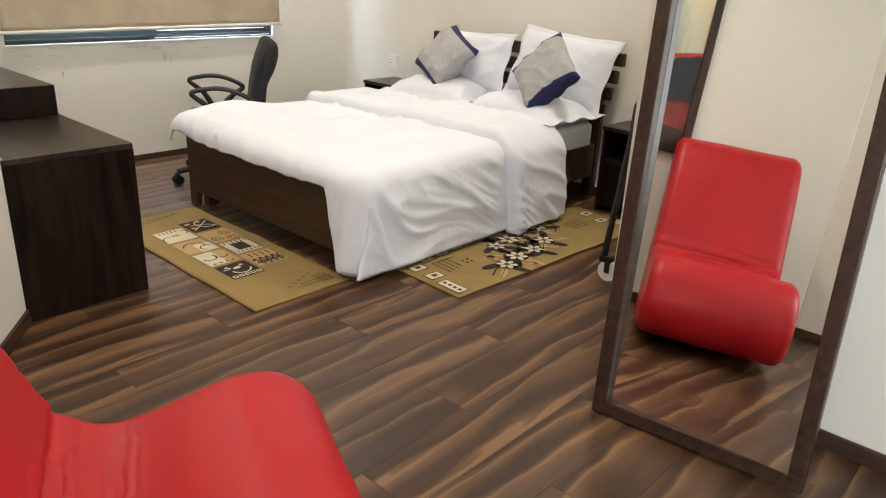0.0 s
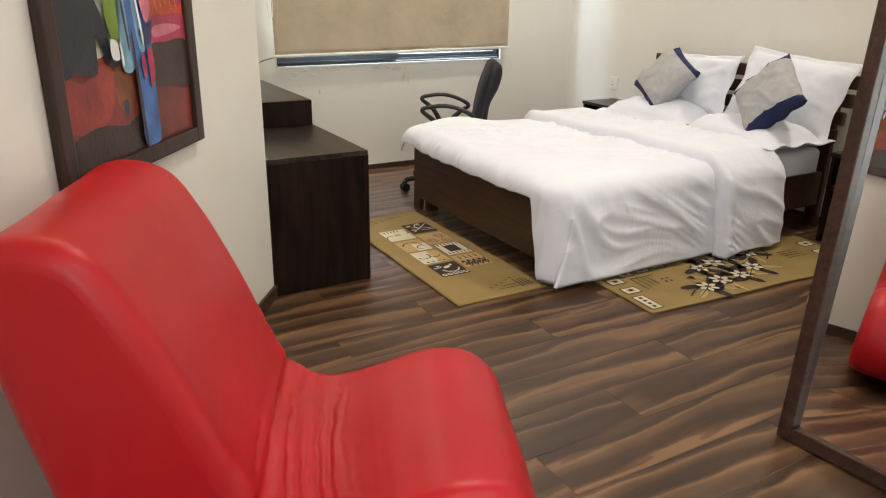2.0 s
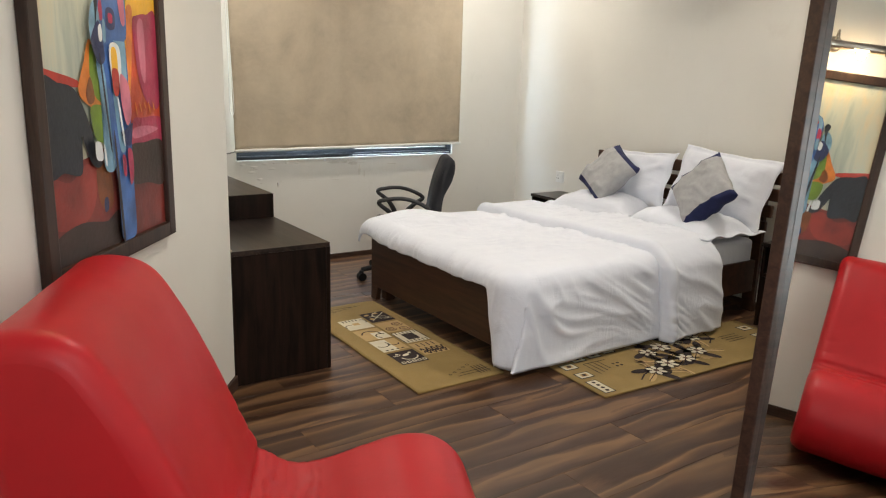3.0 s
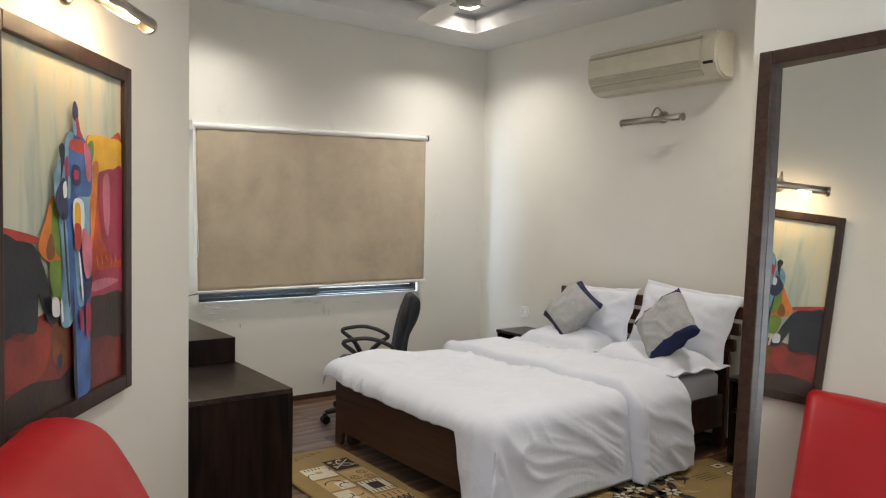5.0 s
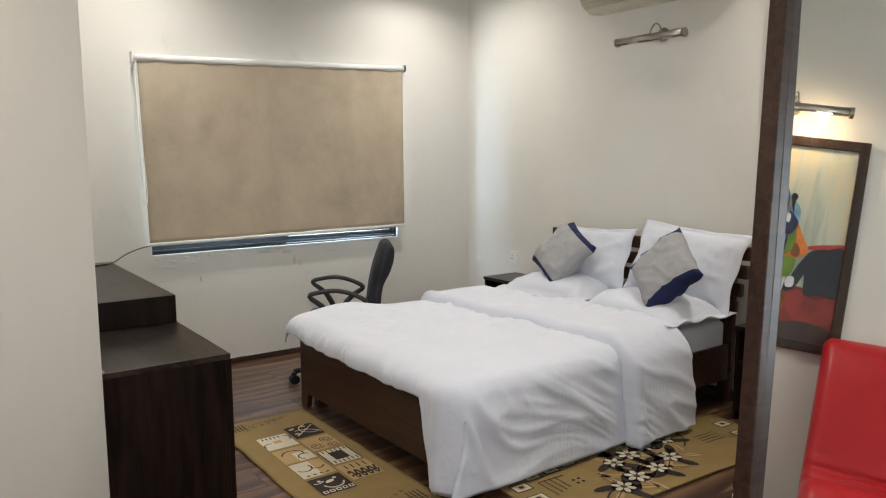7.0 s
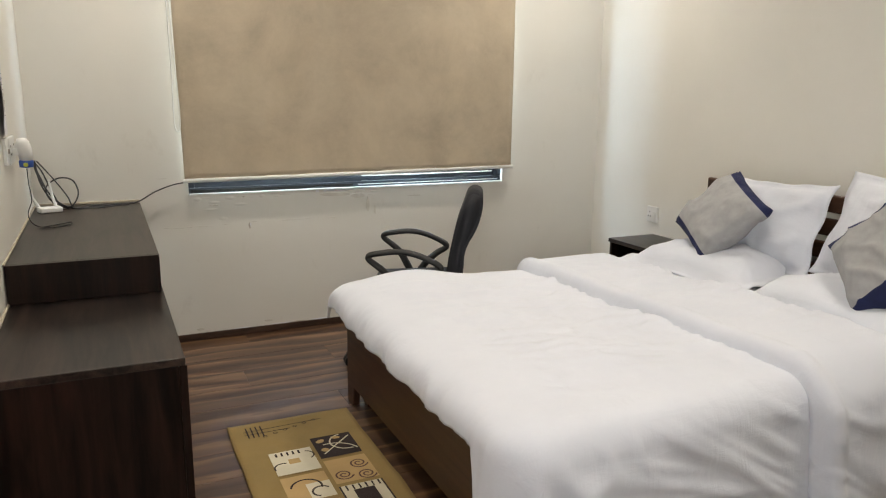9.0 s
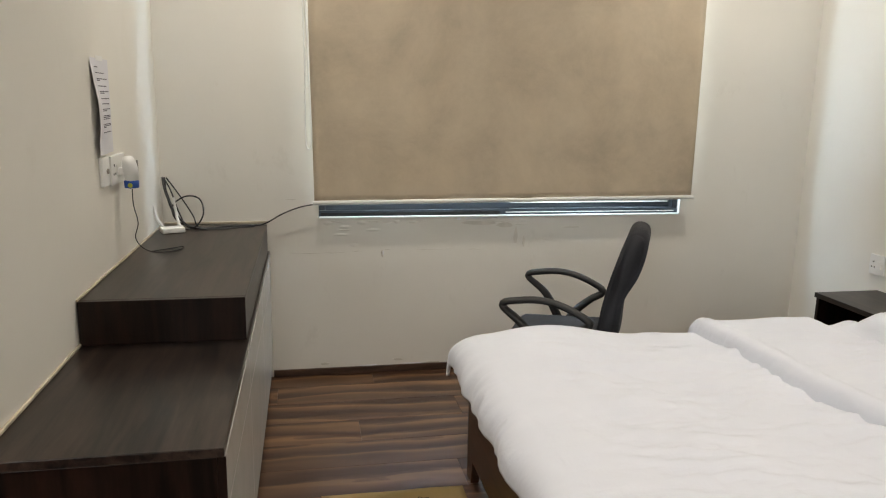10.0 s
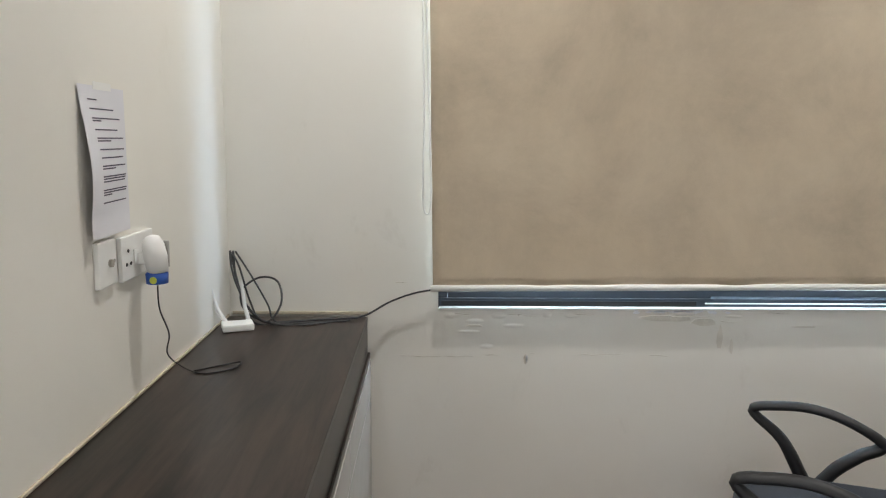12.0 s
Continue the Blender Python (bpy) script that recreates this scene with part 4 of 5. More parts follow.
patch([(0.60, 0.28), (0.64, 0.275), (0.645, 0.20), (0.61, 0.17), (0.60, 0.22)], P_MAG)
patch([(0.545, 0.265), (0.575, 0.26), (0.575, 0.205), (0.55, 0.21)], P_MAG)
patch([(0.535, 0.43), (0.55, 0.425), (0.578, 0.31), (0.566, 0.305)], P_WHT, "brush_stroke")
patch([(0.48, 0.31), (0.495, 0.31), (0.522, 0.02), (0.505, 0.01)], P_BRN, "brush_stroke")
# the small dark form before it
patch([(0.34, 0.655), (0.37, 0.70), (0.405, 0.705), (0.425, 0.66), (0.40, 0.60), (0.35, 0.59)], P_LBL)
patch([(0.375, 0.735), (0.398, 0.752), (0.420, 0.74), (0.415, 0.705), (0.40, 0.665), (0.385, 0.64), (0.395, 0.69)], P_BLK)
patch([(0.345, 0.60), (0.375, 0.635), (0.415, 0.655), (0.435, 0.61), (0.445, 0.548), (0.40, 0.535), (0.365, 0.56)], P_NVY)
patch([(0.405, 0.635), (0.430, 0.645), (0.435, 0.605), (0.41, 0.60)], P_WHT)
patch([(0.445, 0.66), (0.465, 0.65), (0.46, 0.60), (0.44, 0.605)], P_LBL)
patch([(0.400, 0.54), (0.412, 0.54), (0.45, 0.31), (0.437, 0.31)], P_BLK, "brush_stroke")
patch([(0.316, 0.318), (0.362, 0.314), (0.370, 0.268), (0.318, 0.272)], P_WHT)
patch([(0.378, 0.305), (0.39, 0.305), (0.40, 0.255), (0.388, 0.25)], P_WHT, "brush_stroke")

# ---- standing mirror, leaning on the wall ----
MB = Vector((1.039, -3.704, 0.004))
az, lean, roll = 0.054, radians(6.15), radians(1.67)
u0 = Vector((math.sin(az), -math.cos(az), 0))
h0 = Vector((-u0.y, u0.x, 0))
w0 = h0 * math.sin(lean) + Vector((0, 0, 1)) * math.cos(lean)
u1 = u0 * math.cos(roll) + w0 * math.sin(roll)
w1 = w0 * math.cos(roll) - u0 * math.sin(roll)
n1 = u1.cross(w1)                      # out of the glass, towards the room
if n1.x > 0:
    n1 = -n1
MM = Matrix(((u1.x, w1.x, n1.x, MB.x), (u1.y, w1.y, n1.y, MB.y), (u1.z, w1.z, n1.z, MB.z), (0, 0, 0, 1)))
mir = thing("standing_mirror", MM, "tall mirror in a dark wooden frame leaning on the wall", "mirror")
MW, MH, MF, MD = 0.625, 1.924, 0.043, 0.040
part("frame_stile", box(0, MF, 0, MH, -MD, 0, 0.004), M_FRAME, mir)
part("frame_stile", box(MW - MF, MW, 0, MH, -MD, 0, 0.004), M_FRAME, mir)
part("frame_rail", box(MF, MW - MF, 0, MF, -MD, -0.001, 0.004), M_FRAME, mir)
part("frame_rail", box(MF, MW - MF, MH - MF, MH, -MD, -0.001, 0.004), M_FRAME, mir)
bm = bmesh.new()
gl = []
for i in range(9):
    col = []
    for j in range(41):
        gx, gy = (MW - 2 * MF + 0.008) * (i / 8 - 0.5), (MH - 2 * MF + 0.008) * (j / 40 - 0.5)
        # the sheet sits a little askew in its rebate and sags back under its own weight
        col.append(bm.verts.new((MW / 2 + gx, MH / 2 + gy, -0.027 + 0.040 * gx - 0.006 * gy + 0.011 * gy * gy)))
    gl.append(col)
for i in range(8):
    for j in range(40):
        bm.faces.new((gl[i][j], gl[i + 1][j], gl[i + 1][j + 1], gl[i][j + 1]))
glass = part("glass", bm, M_MIRROR, mir, "clear mirror glass, slightly bowed", smooth=True)
thick = glass.modifiers.new("thickness", "SOLIDIFY")
thick.thickness, thick.use_rim = 0.002, False
part("backing", box(0.02, MW - 0.02, 0.02, MH - 0.02, -MD - 0.012, -MD - 0.001), M_FRAME, mir)

# ---- red rocking chair ----
F = Vector((0.913, -0.408, 0))
CHM = Matrix(((F.x, -0.408, 0, -0.605), (F.y, -0.913, 0, -3.06), (0, 0, 1, 0), (0, 0, 0, 1)))
rock = thing("rocking_lounge_chair", CHM, "red leatherette lounge chair with a curved S-shaped body", "chair")
CW = 0.62
front = [(-0.02, 0.915), (0.065, 0.885), (0.13, 0.79), (0.19, 0.665), (0.248, 0.53), (0.305, 0.412), (0.38, 0.347), (0.47, 0.345), (0.58, 0.38), (0.68, 0.405), (0.77, 0.395), (0.84, 0.335), (0.872, 0.24), (0.86, 0.14), (0.80, 0.07)]
under = [(0.70, 0.045), (0.58, 0.03), (0.42, 0.004), (0.26, 0.004), (0.12, 0.06), (0.03, 0.17), (-0.03, 0.33), (-0.075, 0.52), (-0.115, 0.70), (-0.13, 0.82), (-0.10, 0.895)]
ring = spline([(x, 0, z) for x, z in front + under], 16, True)
bm = bmesh.new()
cols = []
CHAIR_PTS = []
NW = 52
for k in range(NW + 1):
    v = CW * k / NW
    v = CW * (0.5 - 0.5 * math.cos(math.pi * k / NW)) * 0.92 + v * 0.08
    edge = min(v, CW - v)
    inset = 0.046 * (1 - math.sqrt(max(0, 1 - (1 - min(1, edge / 0.046)) ** 2)))
    col = []
    for i, p in enumerate(ring):
        pa, pb = ring[i - 1], ring[(i + 1) % len(ring)]
        tn = (pb - pa).normalized()
        nr = Vector((-tn.z, 0, tn.x))
        # creases where the back meets the seat
        g = math.exp(-((p.x - 0.375) / 0.10) ** 2) if i < 14 * 16 else 0
        ph = p.x * 38 - 1.6 * v + 1.3 * wr(v * 4, p.x * 2, 2) + 0.4 * wr(v * 13, p.x * 3, 6)
        cre = -0.024 * g * (abs(2 * (ph % 1) - 1) ** 5) * max(0, 0.15 + 1.6 * wr(v * 3.2, ph // 1 * 3.3, 8)) - 0.012 * math.exp(-((p.x - 0.318) / 0.010) ** 2) * (1 if i < 14 * 16 else 0)
        soft = 0.006 * wr(v * 4, p.x * 5 + p.z * 5, 3)
        q = p + nr * (-inset + cre + soft)
        col.append((q.x, v, max(q.z, 0.002)))
    CHAIR_PTS.append(col)
nr_ = len(ring)
SEG = 16
spans = {"backrest": range(0, 6 * SEG), "seat": range(6 * SEG, 14 * SEG), "underside": range(14 * SEG, nr_)}
bm.free()
pos = CHAIR_PTS
for nm, span in spans.items():
    bm = bmesh.new()
    idx = list(span) + [span[-1] + 1]
    vs = [[bm.verts.new(pos[k][i % nr_]) for i in idx] for k in range(NW + 1)]
    for k in range(NW):
        for i in range(len(idx) - 1):
            bm.faces.new((vs[k][i], vs[k + 1][i], vs[k + 1][i + 1], vs[k][i + 1]))
    part(nm, bm, M_RED, rock, smooth=True)
for k, nm in ((0, "side_panel"), (NW, "side_panel")):
    bm = bmesh.new()
    f = bm.faces.new([bm.verts.new(p) for p in (pos[k] if k else pos[k][::-1])])
    bmesh.ops.triangulate(bm, faces=[f])
    part(nm, bm, M_RED, rock)

# ---- office chair behind the bed ----
oc = thing("office_chair", pose(1.695, -0.727, 0, 0, 0, -28), "black office chair with loop armrests and a mesh back", "office chair")
bm = box(-0.30, 0.13, -0.23, 0.23, 0.345, 0.418, 0.034, 4)
for v in bm.verts:
    v.co.z -= 0.035 * max(0, (-0.16 - v.co.x) / 0.14) ** 2
    v.co.y *= 1 - 0.10 * max(0, (abs(v.co.x + 0.08) - 0.12) / 0.1)
part("seat", bm, M_BLACKF, oc, "dark blue-black fabric seat", smooth=True)
bp = [(0.075, 0.42), (0.085, 0.50), (0.095, 0.57), (0.12, 0.68), (0.15, 0.77), (0.17, 0.825), (0.20, 0.842), (0.235, 0.825), (0.24, 0.77), (0.215, 0.68), (0.17, 0.59), (0.155, 0.49), (0.15, 0.40), (0.13, 0.335), (0.10, 0.345)]
bm = extrude_y([(p.x, p.z) for p in spline([(x, 0, z) for x, z in bp], 3, True)], -0.19, 0.19, 0.012)
for v in bm.verts:
    k = (v.co.y / 0.2) ** 2
    v.co.x -= 0.015 * k
    if v.co.z > 0.74:
        v.co.y *= 1 - 0.25 * (v.co.z - 0.74) / 0.10
part("backrest", bm, M_BLACKF, oc, smooth=True)
part("back_bracket", box(-0.05, 0.16, -0.04, 0.04, 0.325, 0.343, 0.006), M_BLACK, oc)
for yy in (-0.25, 0.25):
    loop = spline([(-0.275, yy, 0.555), (-0.21, yy, 0.578), (-0.12, yy, 0.584), (-0.03, yy, 0.562), (0.05, yy, 0.515), (0.0, yy, 0.475), (-0.05, yy, 0.43), (-0.08, yy, 0.39), (-0.115, yy, 0.345), (-0.14, yy, 0.39), (-0.195, yy, 0.485)], 6, True)
    bm = tube(loop, 0.0140, 10, closed=True, rads=[0.0130 + 0.0045 * max(0, min(1, (0.55 - p.z) / 0.12)) for p in loop])
    for v in bm.verts:
        v.co.y = yy + (v.co.y - yy) * 1.6
    part("armrest", bm, M_BLACK, oc, smooth=True)
part("gas_lift", moved(lathe([(0.028, 0.06), (0.028, 0.24), (0.02, 0.242), (0.02, 0.33)], 16), pose(-0.08, 0, 0)), M_BLACK, oc, smooth=True)
part("mechanism", box(-0.20, 0.04, -0.27, 0.27, 0.326, 0.344, 0.006), M_BLACK, oc)
for k in range(5):
    t = radians(203 + 72 * k)
    ux, uy = math.cos(t), math.sin(t)
    cx_, cy_ = -0.08 + 0.33 * ux, 0.33 * uy
    leg = part("base_leg", tube([(-0.08 + 0.02 * ux, 0.02 * uy, 0.10), (-0.08 + 0.17 * ux, 0.17 * uy, 0.095), (cx_, cy_, 0.075)], 0.02, 8, rads=[0.026, 0.022, 0.016]), M_BLACK, oc, smooth=True)
    for side in (-0.014, 0.014):
        px, py = cx_ - uy * side, cy_ + ux * side
        d0 = Vector((-uy, ux, 0)) * 0.009
        part("caster_wheel", tube([Vector((px, py, 0.028)) - d0, Vector((px, py, 0.028)) + d0], 0.028, 16), M_BLACK, leg)
    part("caster_fork", box(cx_ - 0.015, cx_ + 0.015, cy_ - 0.015, cy_ + 0.015, 0.04, 0.072, 0.005), M_BLACK, leg)

# ---- folded guest bed ----
gb = thing("folded_guest_bed", pose(2.0, -3.19, 0), "folded black steel guest bed with white cloth on casters", "folding bed")
for xx in (0.0, 0.58):
    for y0, y1, yt in ((0.035, -0.03, -0.055), (-0.25, -0.24, -0.23)):
        post = part("post", tube([(xx, y0, 0.10), (xx, (y0 + y1) / 2, 0.42), (xx, y1, 0.76), (xx, yt, 1.05)], 0.015, 8), M_STEEL, gb)
        part("sleeve", tube([(xx, y1 + 0.003, 0.70), (xx, y1 - 0.002, 0.80)], 0.020, 8), M_BLACK, post)
        part("caster_wheel", tube([(xx - 0.012, y0 - 0.03, 0.047), (xx + 0.012, y0 - 0.03, 0.047)], 0.047, 20), M_TYRE, gb, "white rubber caster")
        part("caster_fork", box(xx - 0.018, xx + 0.018, y0 - 0.045, y0 + 0.015, 0.085, 0.115, 0.005), M_STEEL, gb)
        part("caster_fork", box(xx - 0.018, xx - 0.013, y0 - 0.042, y0 - 0.018, 0.04, 0.086), M_STEEL, gb)
    for z in (0.20, 0.78, 0.87, 1.03):
        part("rung", tube([(xx, -0.03, z), (xx, -0.24, z)], 0.009, 8), M_STEEL, gb)
for z in (0.22, 0.98):
    part("cross_tube", tube([(0, -0.13, z), (0.58, -0.13, z)], 0.011, 8), M_STEEL, gb)
bm = bmesh.new()
cl = []
for i in range(13):
    row = []
    for j in range(29):
        t = j / 28
        z = 0.25 + 0.50 * t
        yy = -0.045 - 0.17 * i / 12 + 0.03 * math.sin(t * math.pi) * (1 - i / 12)
        row.append(bm.verts.new((0.025 + 0.52 * (i / 12) * 0.2 + 0.012 * wr(i * 0.5, t * 5, 1), yy, z)))
    cl.append(row)
for i in range(12):
    for j in range(28):
        bm.faces.new((cl[i][j], cl[i + 1][j], cl[i + 1][j + 1], cl[i][j + 1]))
o = part("cloth", bm, M_LINEN, gb, "white bed cloth", smooth=True)
sm = o.modifiers.new("thickness", "SOLIDIFY")
sm.thickness, sm.offset = 0.03, -1

# ---- ceiling fan ----
fan = thing("ceiling_fan", pose(1.53, -1.79, 2.50), "white ceiling fan with broad blades, at rest", "ceiling fan")
part("canopy", moved(lathe([(0.02, 0.0), (0.055, 0.03), (0.065, 0.08)], 20), pose(0, 0, TOP + 0.15 - 2.50 - 0.08)), M_WHITE, fan, smooth=True)
part("rod", tube([(0, 0, 0.14), (0, 0, TOP + 0.15 - 2.50 - 0.078)], 0.011, 10), M_WHITE, fan)
part("motor", lathe([(0.03, 0.035), (0.09, 0.04), (0.115, 0.065), (0.115, 0.10), (0.08, 0.13), (0.03, 0.145)], 28), M_WHITE, fan, smooth=True)
part("cap", lathe([(0.002, 0.012), (0.05, 0.014), (0.066, 0.024), (0.07, 0.034)], 24), M_GREYP, fan, "grey bottom cap", smooth=True)
for k in range(3):
    m = pose(0, 0, 0.06, 0, 0, -42 + 120 * k) @ pose(0, 0, 0, 8, 0, 0)
    bm = bmesh.new()
    ol = [(0.17, -0.035), (0.24, -0.06), (0.40, -0.068), (0.57, -0.062), (0.60, -0.04), (0.60, 0.04), (0.57, 0.055), (0.40, 0.06), (0.24, 0.055), (0.17, 0.035)]
    up = [bm.verts.new((x, y, 0.004)) for x, y in ol]
    lo = [bm.verts.new((x, y, 0.0)) for x, y in ol]
    bm.faces.new(up)
    bm.faces.new(lo[::-1])
    for i in range(len(ol)):
        bm.faces.new((up[i], lo[i], lo[(i + 1) % len(ol)], up[(i + 1) % len(ol)]))
    bmesh.ops.recalc_face_normals(bm, faces=bm.faces)
    blade = part("blade", moved(bm, m), M_WHITE, fan)
    part("blade_iron", moved(box(0.09, 0.20, -0.018, 0.018, -0.004, 0.0), m), M_GREYP, blade)

# ---- rugs ----
def rug_cloth(name, color):
    m, nt, b = nodes_of(name)
    vec = coords(nt)
    n = noise_tex(nt, vec, 6, 5, 0.6)
    nt.links.new(ramp(nt, n, [(0.3, tuple(c * 0.82 for c in color)), (0.7, color)]), b.inputs["Base Color"])
    b.inputs["Roughness"].default_value = 0.95
    bump(nt, b, noise_tex(nt, vec, 600, 2), 0.5, 0.003)
    return m


R_GOLD, R_WHT = rug_cloth("mustard rug pile", (0.29, 0.195, 0.068)), rug_cloth("cream rug pile", (0.62, 0.56, 0.42))
R_DRK, R_TAN = rug_cloth("dark brown rug pile", (0.028, 0.016, 0.014)), rug_cloth("tan rug pile", (0.48, 0.32, 0.14))
R_BRN = rug_cloth("brown rug pile", (0.12, 0.06, 0.04))


def rug(name, m, w, l, label, seed):
    r = thing(name, m, label, "rug", "rugs round the bed")
    bm = bmesh.new()
    nx, ny = 24, 60
    g = []
    for i in range(nx + 1):
        row = []
        for j in range(ny + 1):
            x, y = w * i / nx, l * j / ny
            ed = min(x, w - x, y, l - y)
            wob = 0.006 * wr(y * 5, seed, 1) if i in (0, nx) else 0
            row.append(bm.verts.new((x + wob, y, 0.009 + 0.0015 * wr(x * 8, y * 8, seed) + (0.005 * max(0, wr(x * 3 + y * 6, seed, 5)) if ed < 0.02 else 0))))
        g.append(row)
    for i in range(nx):
        for j in range(ny):
            bm.faces.new((g[i][j], g[i + 1][j], g[i + 1][j + 1], g[i][j + 1]))
    o = part("carpet", bm, R_GOLD, r, "mustard woven pile", smooth=True)
    s = o.modifiers.new("thickness", "SOLIDIFY")
    s.thickness = 0.008
    return r


RZ = [0.0118]


def motif(r, polys, material, name="motif", up=0):
    """Flat pieces of pile in another colour; polys are outlines in the rug's own metres."""
    bm = bmesh.new()
    z = RZ[0] + 0.0006 * up
    for pts in polys:
        try:
            bm.faces.new([bm.verts.new((x, y, z)) for x, y in pts])
        except ValueError:
            continue
    bmesh.ops.recalc_face_normals(bm, faces=bm.faces)
    for f in bm.faces:
        if f.normal.z < 0:
            f.normal_flip()
    return tagged(part(name, bm, material, r), kind="stuff")


def rect(x0, x1, y0, y1):
    return [(x0, y0), (x1, y0), (x1, y1), (x0, y1)]


def line(points, w):
    """Quads along a drawn line of width w."""
    out = []
    for (x0, y0), (x1, y1) in zip(points, points[1:]):
        d = math.hypot(x1 - x0, y1 - y0) or 1
        nx, ny = -(y1 - y0) / d * w / 2, (x1 - x0) / d * w / 2
        out.append([(x0 + nx, y0 + ny), (x1 + nx, y1 + ny), (x1 - nx, y1 - ny), (x0 - nx, y0 - ny)])
    return out


def arc(cx, cy, r, a0, a1, n=14, grow=0.0):
    return [(cx + (r + grow * k / n) * math.cos(radians(a0 + (a1 - a0) * k / n)), cy + (r + grow * k / n) * math.sin(radians(a0 + (a1 - a0) * k / n))) for k in range(n + 1)]


def disc(cx, cy, rx, ry=None, rot=0, n=12):
    ry = ry or rx
    c, s = math.cos(radians(rot)), math.sin(radians(rot))
    return [(cx + rx * math.cos(t) * c - ry * math.sin(t) * s, cy + rx * math.cos(t) * s + ry * math.sin(t) * c) for t in [k * math.tau / n for k in range(n)]]


# rug at the bed's foot: ten squares in two columns
RW, RL = 0.475, 1.30
r1 = rug("rug", pose(0.655, -2.425, 0, 0, 0, 0), RW, RL, "mustard rug with cream and dark patterned squares at the bed's foot", 1.0)
xl, xr, sw, sh = 0.10, 0.265, 0.15, 0.165
ys = [0.30, 0.485, 0.67, 0.855]
# left column, from the near end
motif(r1, [rect(xl, xl + sw, ys[0], ys[0] + sh)], R_DRK)
motif(r1, [rect(xl, xl + sw, ys[1], ys[1] + sh), rect(xl, xl + sw, ys[2], ys[2] + sh)], R_TAN)
motif(r1, [rect(xl, xl + 0.09, ys[1], ys[1] + sh), rect(xl + 0.07, xl + sw, ys[2], ys[2] + 0.10), rect(xl, xl + sw, ys[3], ys[3] + sh)], R_WHT, up=1)
motif(r1, line(arc(xl + 0.045, ys[1] + 0.10, 0.035, 200, 400), 0.007) + line(arc(xl + 0.105, ys[1] + 0.10, 0.03, 180, 340), 0.007) + line(arc(xl + 0.07, ys[2] + 0.08, 0.05, -20, 170), 0.007)
      + line(arc(xl + 0.11, ys[2] + 0.04, 0.03, 30, 250), 0.007) + [rect(xl + 0.02 + 0.03 * k, xl + 0.035 + 0.03 * k, ys[1] + 0.012, ys[1] + 0.022) for k in range(4)]
      + line(arc(xl + 0.03, ys[3] + 0.05, 0.03, 60, 200), 0.006) + line(arc(xl + 0.12, ys[3] + 0.11, 0.03, -60, 80), 0.006)
      + [rect(xl + 0.02 + 0.02 * k, xl + 0.027 + 0.02 * k, ys[3] + 0.13, ys[3] + 0.155) for k in range(5)], R_DRK, up=2)
motif(r1, line(arc(xl + 0.085, ys[0] + 0.09, 0.045, 190, 350), 0.008) + [disc(xl + 0.08, ys[0] + 0.11, 0.022, 0.012, 20), disc(xl + 0.04, ys[0] + 0.13, 0.009), disc(xl + 0.11, ys[0] + 0.13, 0.009)]
      + line(arc(xl + 0.03, ys[0] + 0.14, 0.03, 230, 330), 0.006) + [rect(xl + 0.008 + 0.029 * k, xl + 0.03 + 0.029 * k, ys[0] + 0.01, ys[0] + 0.035) for k in range(5)], R_WHT, up=1)
motif(r1, [rect(xl + 0.014 + 0.029 * k, xl + 0.024 + 0.029 * k, ys[0] + 0.016, ys[0] + 0.029) for k in range(5)], R_DRK, up=2)
motif(r1, [rect(xl + 0.055, xl + 0.095, ys[3] + 0.065, ys[3] + 0.10)], R_TAN, up=2)
# right column
motif(r1, [rect(xr, xr + sw, ys[0] + 0.06, ys[0] + 0.06 + sh), rect(xr, xr + sw, ys[2] + 0.06, ys[2] + 0.06 + sh)], R_TAN)
motif(r1, line([(xr + 0.015 + 0.13 * k / 24, ys[0] + 0.12 + 0.028 * math.sin(k * 1.1)) for k in range(25)], 0.010) + line([(xr + 0.015 + 0.13 * k / 24, ys[0] + 0.085 + 0.02 * math.sin(k * 1.1)) for k in range(25)], 0.008)
      + [rect(xr + 0.03 + 0.03 * k, xr + 0.036 + 0.03 * k, ys[0] + 0.165, ys[0] + 0.21) for k in range(4)], R_DRK, up=1)
motif(r1, [rect(xr, xr + sw, ys[1] + 0.06, ys[1] + 0.06 + sh)], R_WHT)
motif(r1, [rect(xr + 0.04, xr + 0.11, ys[1] + 0.10, ys[1] + 0.19), rect(xr, xr + 0.006, ys[1] + 0.06, ys[1] + 0.225), rect(xr + sw - 0.006, xr + sw, ys[1] + 0.06, ys[1] + 0.225)]
      + [rect(xr + 0.02 + 0.022 * k, xr + 0.026 + 0.022 * k, y, y + 0.03) for k in range(6) for y in (ys[1] + 0.065, ys[1] + 0.192)], R_DRK, up=1)
motif(r1, sum((line(arc(cx_, cy_, 0.005, 0, 700, 40, 0.028), 0.006) for cx_, cy_ in ((xr + 0.04, ys[2] + 0.11), (xr + 0.11, ys[2] + 0.17), (xr + 0.115, ys[2] + 0.09))), []), R_BRN, up=1)
motif(r1, [rect(xr, xr + sw, ys[3] + 0.06, ys[3] + 0.06 + sh)], R_DRK)
motif(r1, line(arc(xr + 0.05, ys[3] + 0.06, 0.10, 20, 100), 0.006) + line(arc(xr + 0.12, ys[3] + 0.16, 0.06, 100, 280), 0.006) + line([(xr + 0.02, ys[3] + 0.09), (xr + 0.14, ys[3] + 0.20)], 0.006), R_WHT, up=1)
motif(r1, [disc(xr + 0.03, ys[3] + 0.19, 0.018, 0.012, 30), disc(xr + 0.09, ys[3] + 0.20, 0.018, 0.011, -20), disc(xr + 0.03, ys[3] + 0.12, 0.014)], R_TAN, up=1)
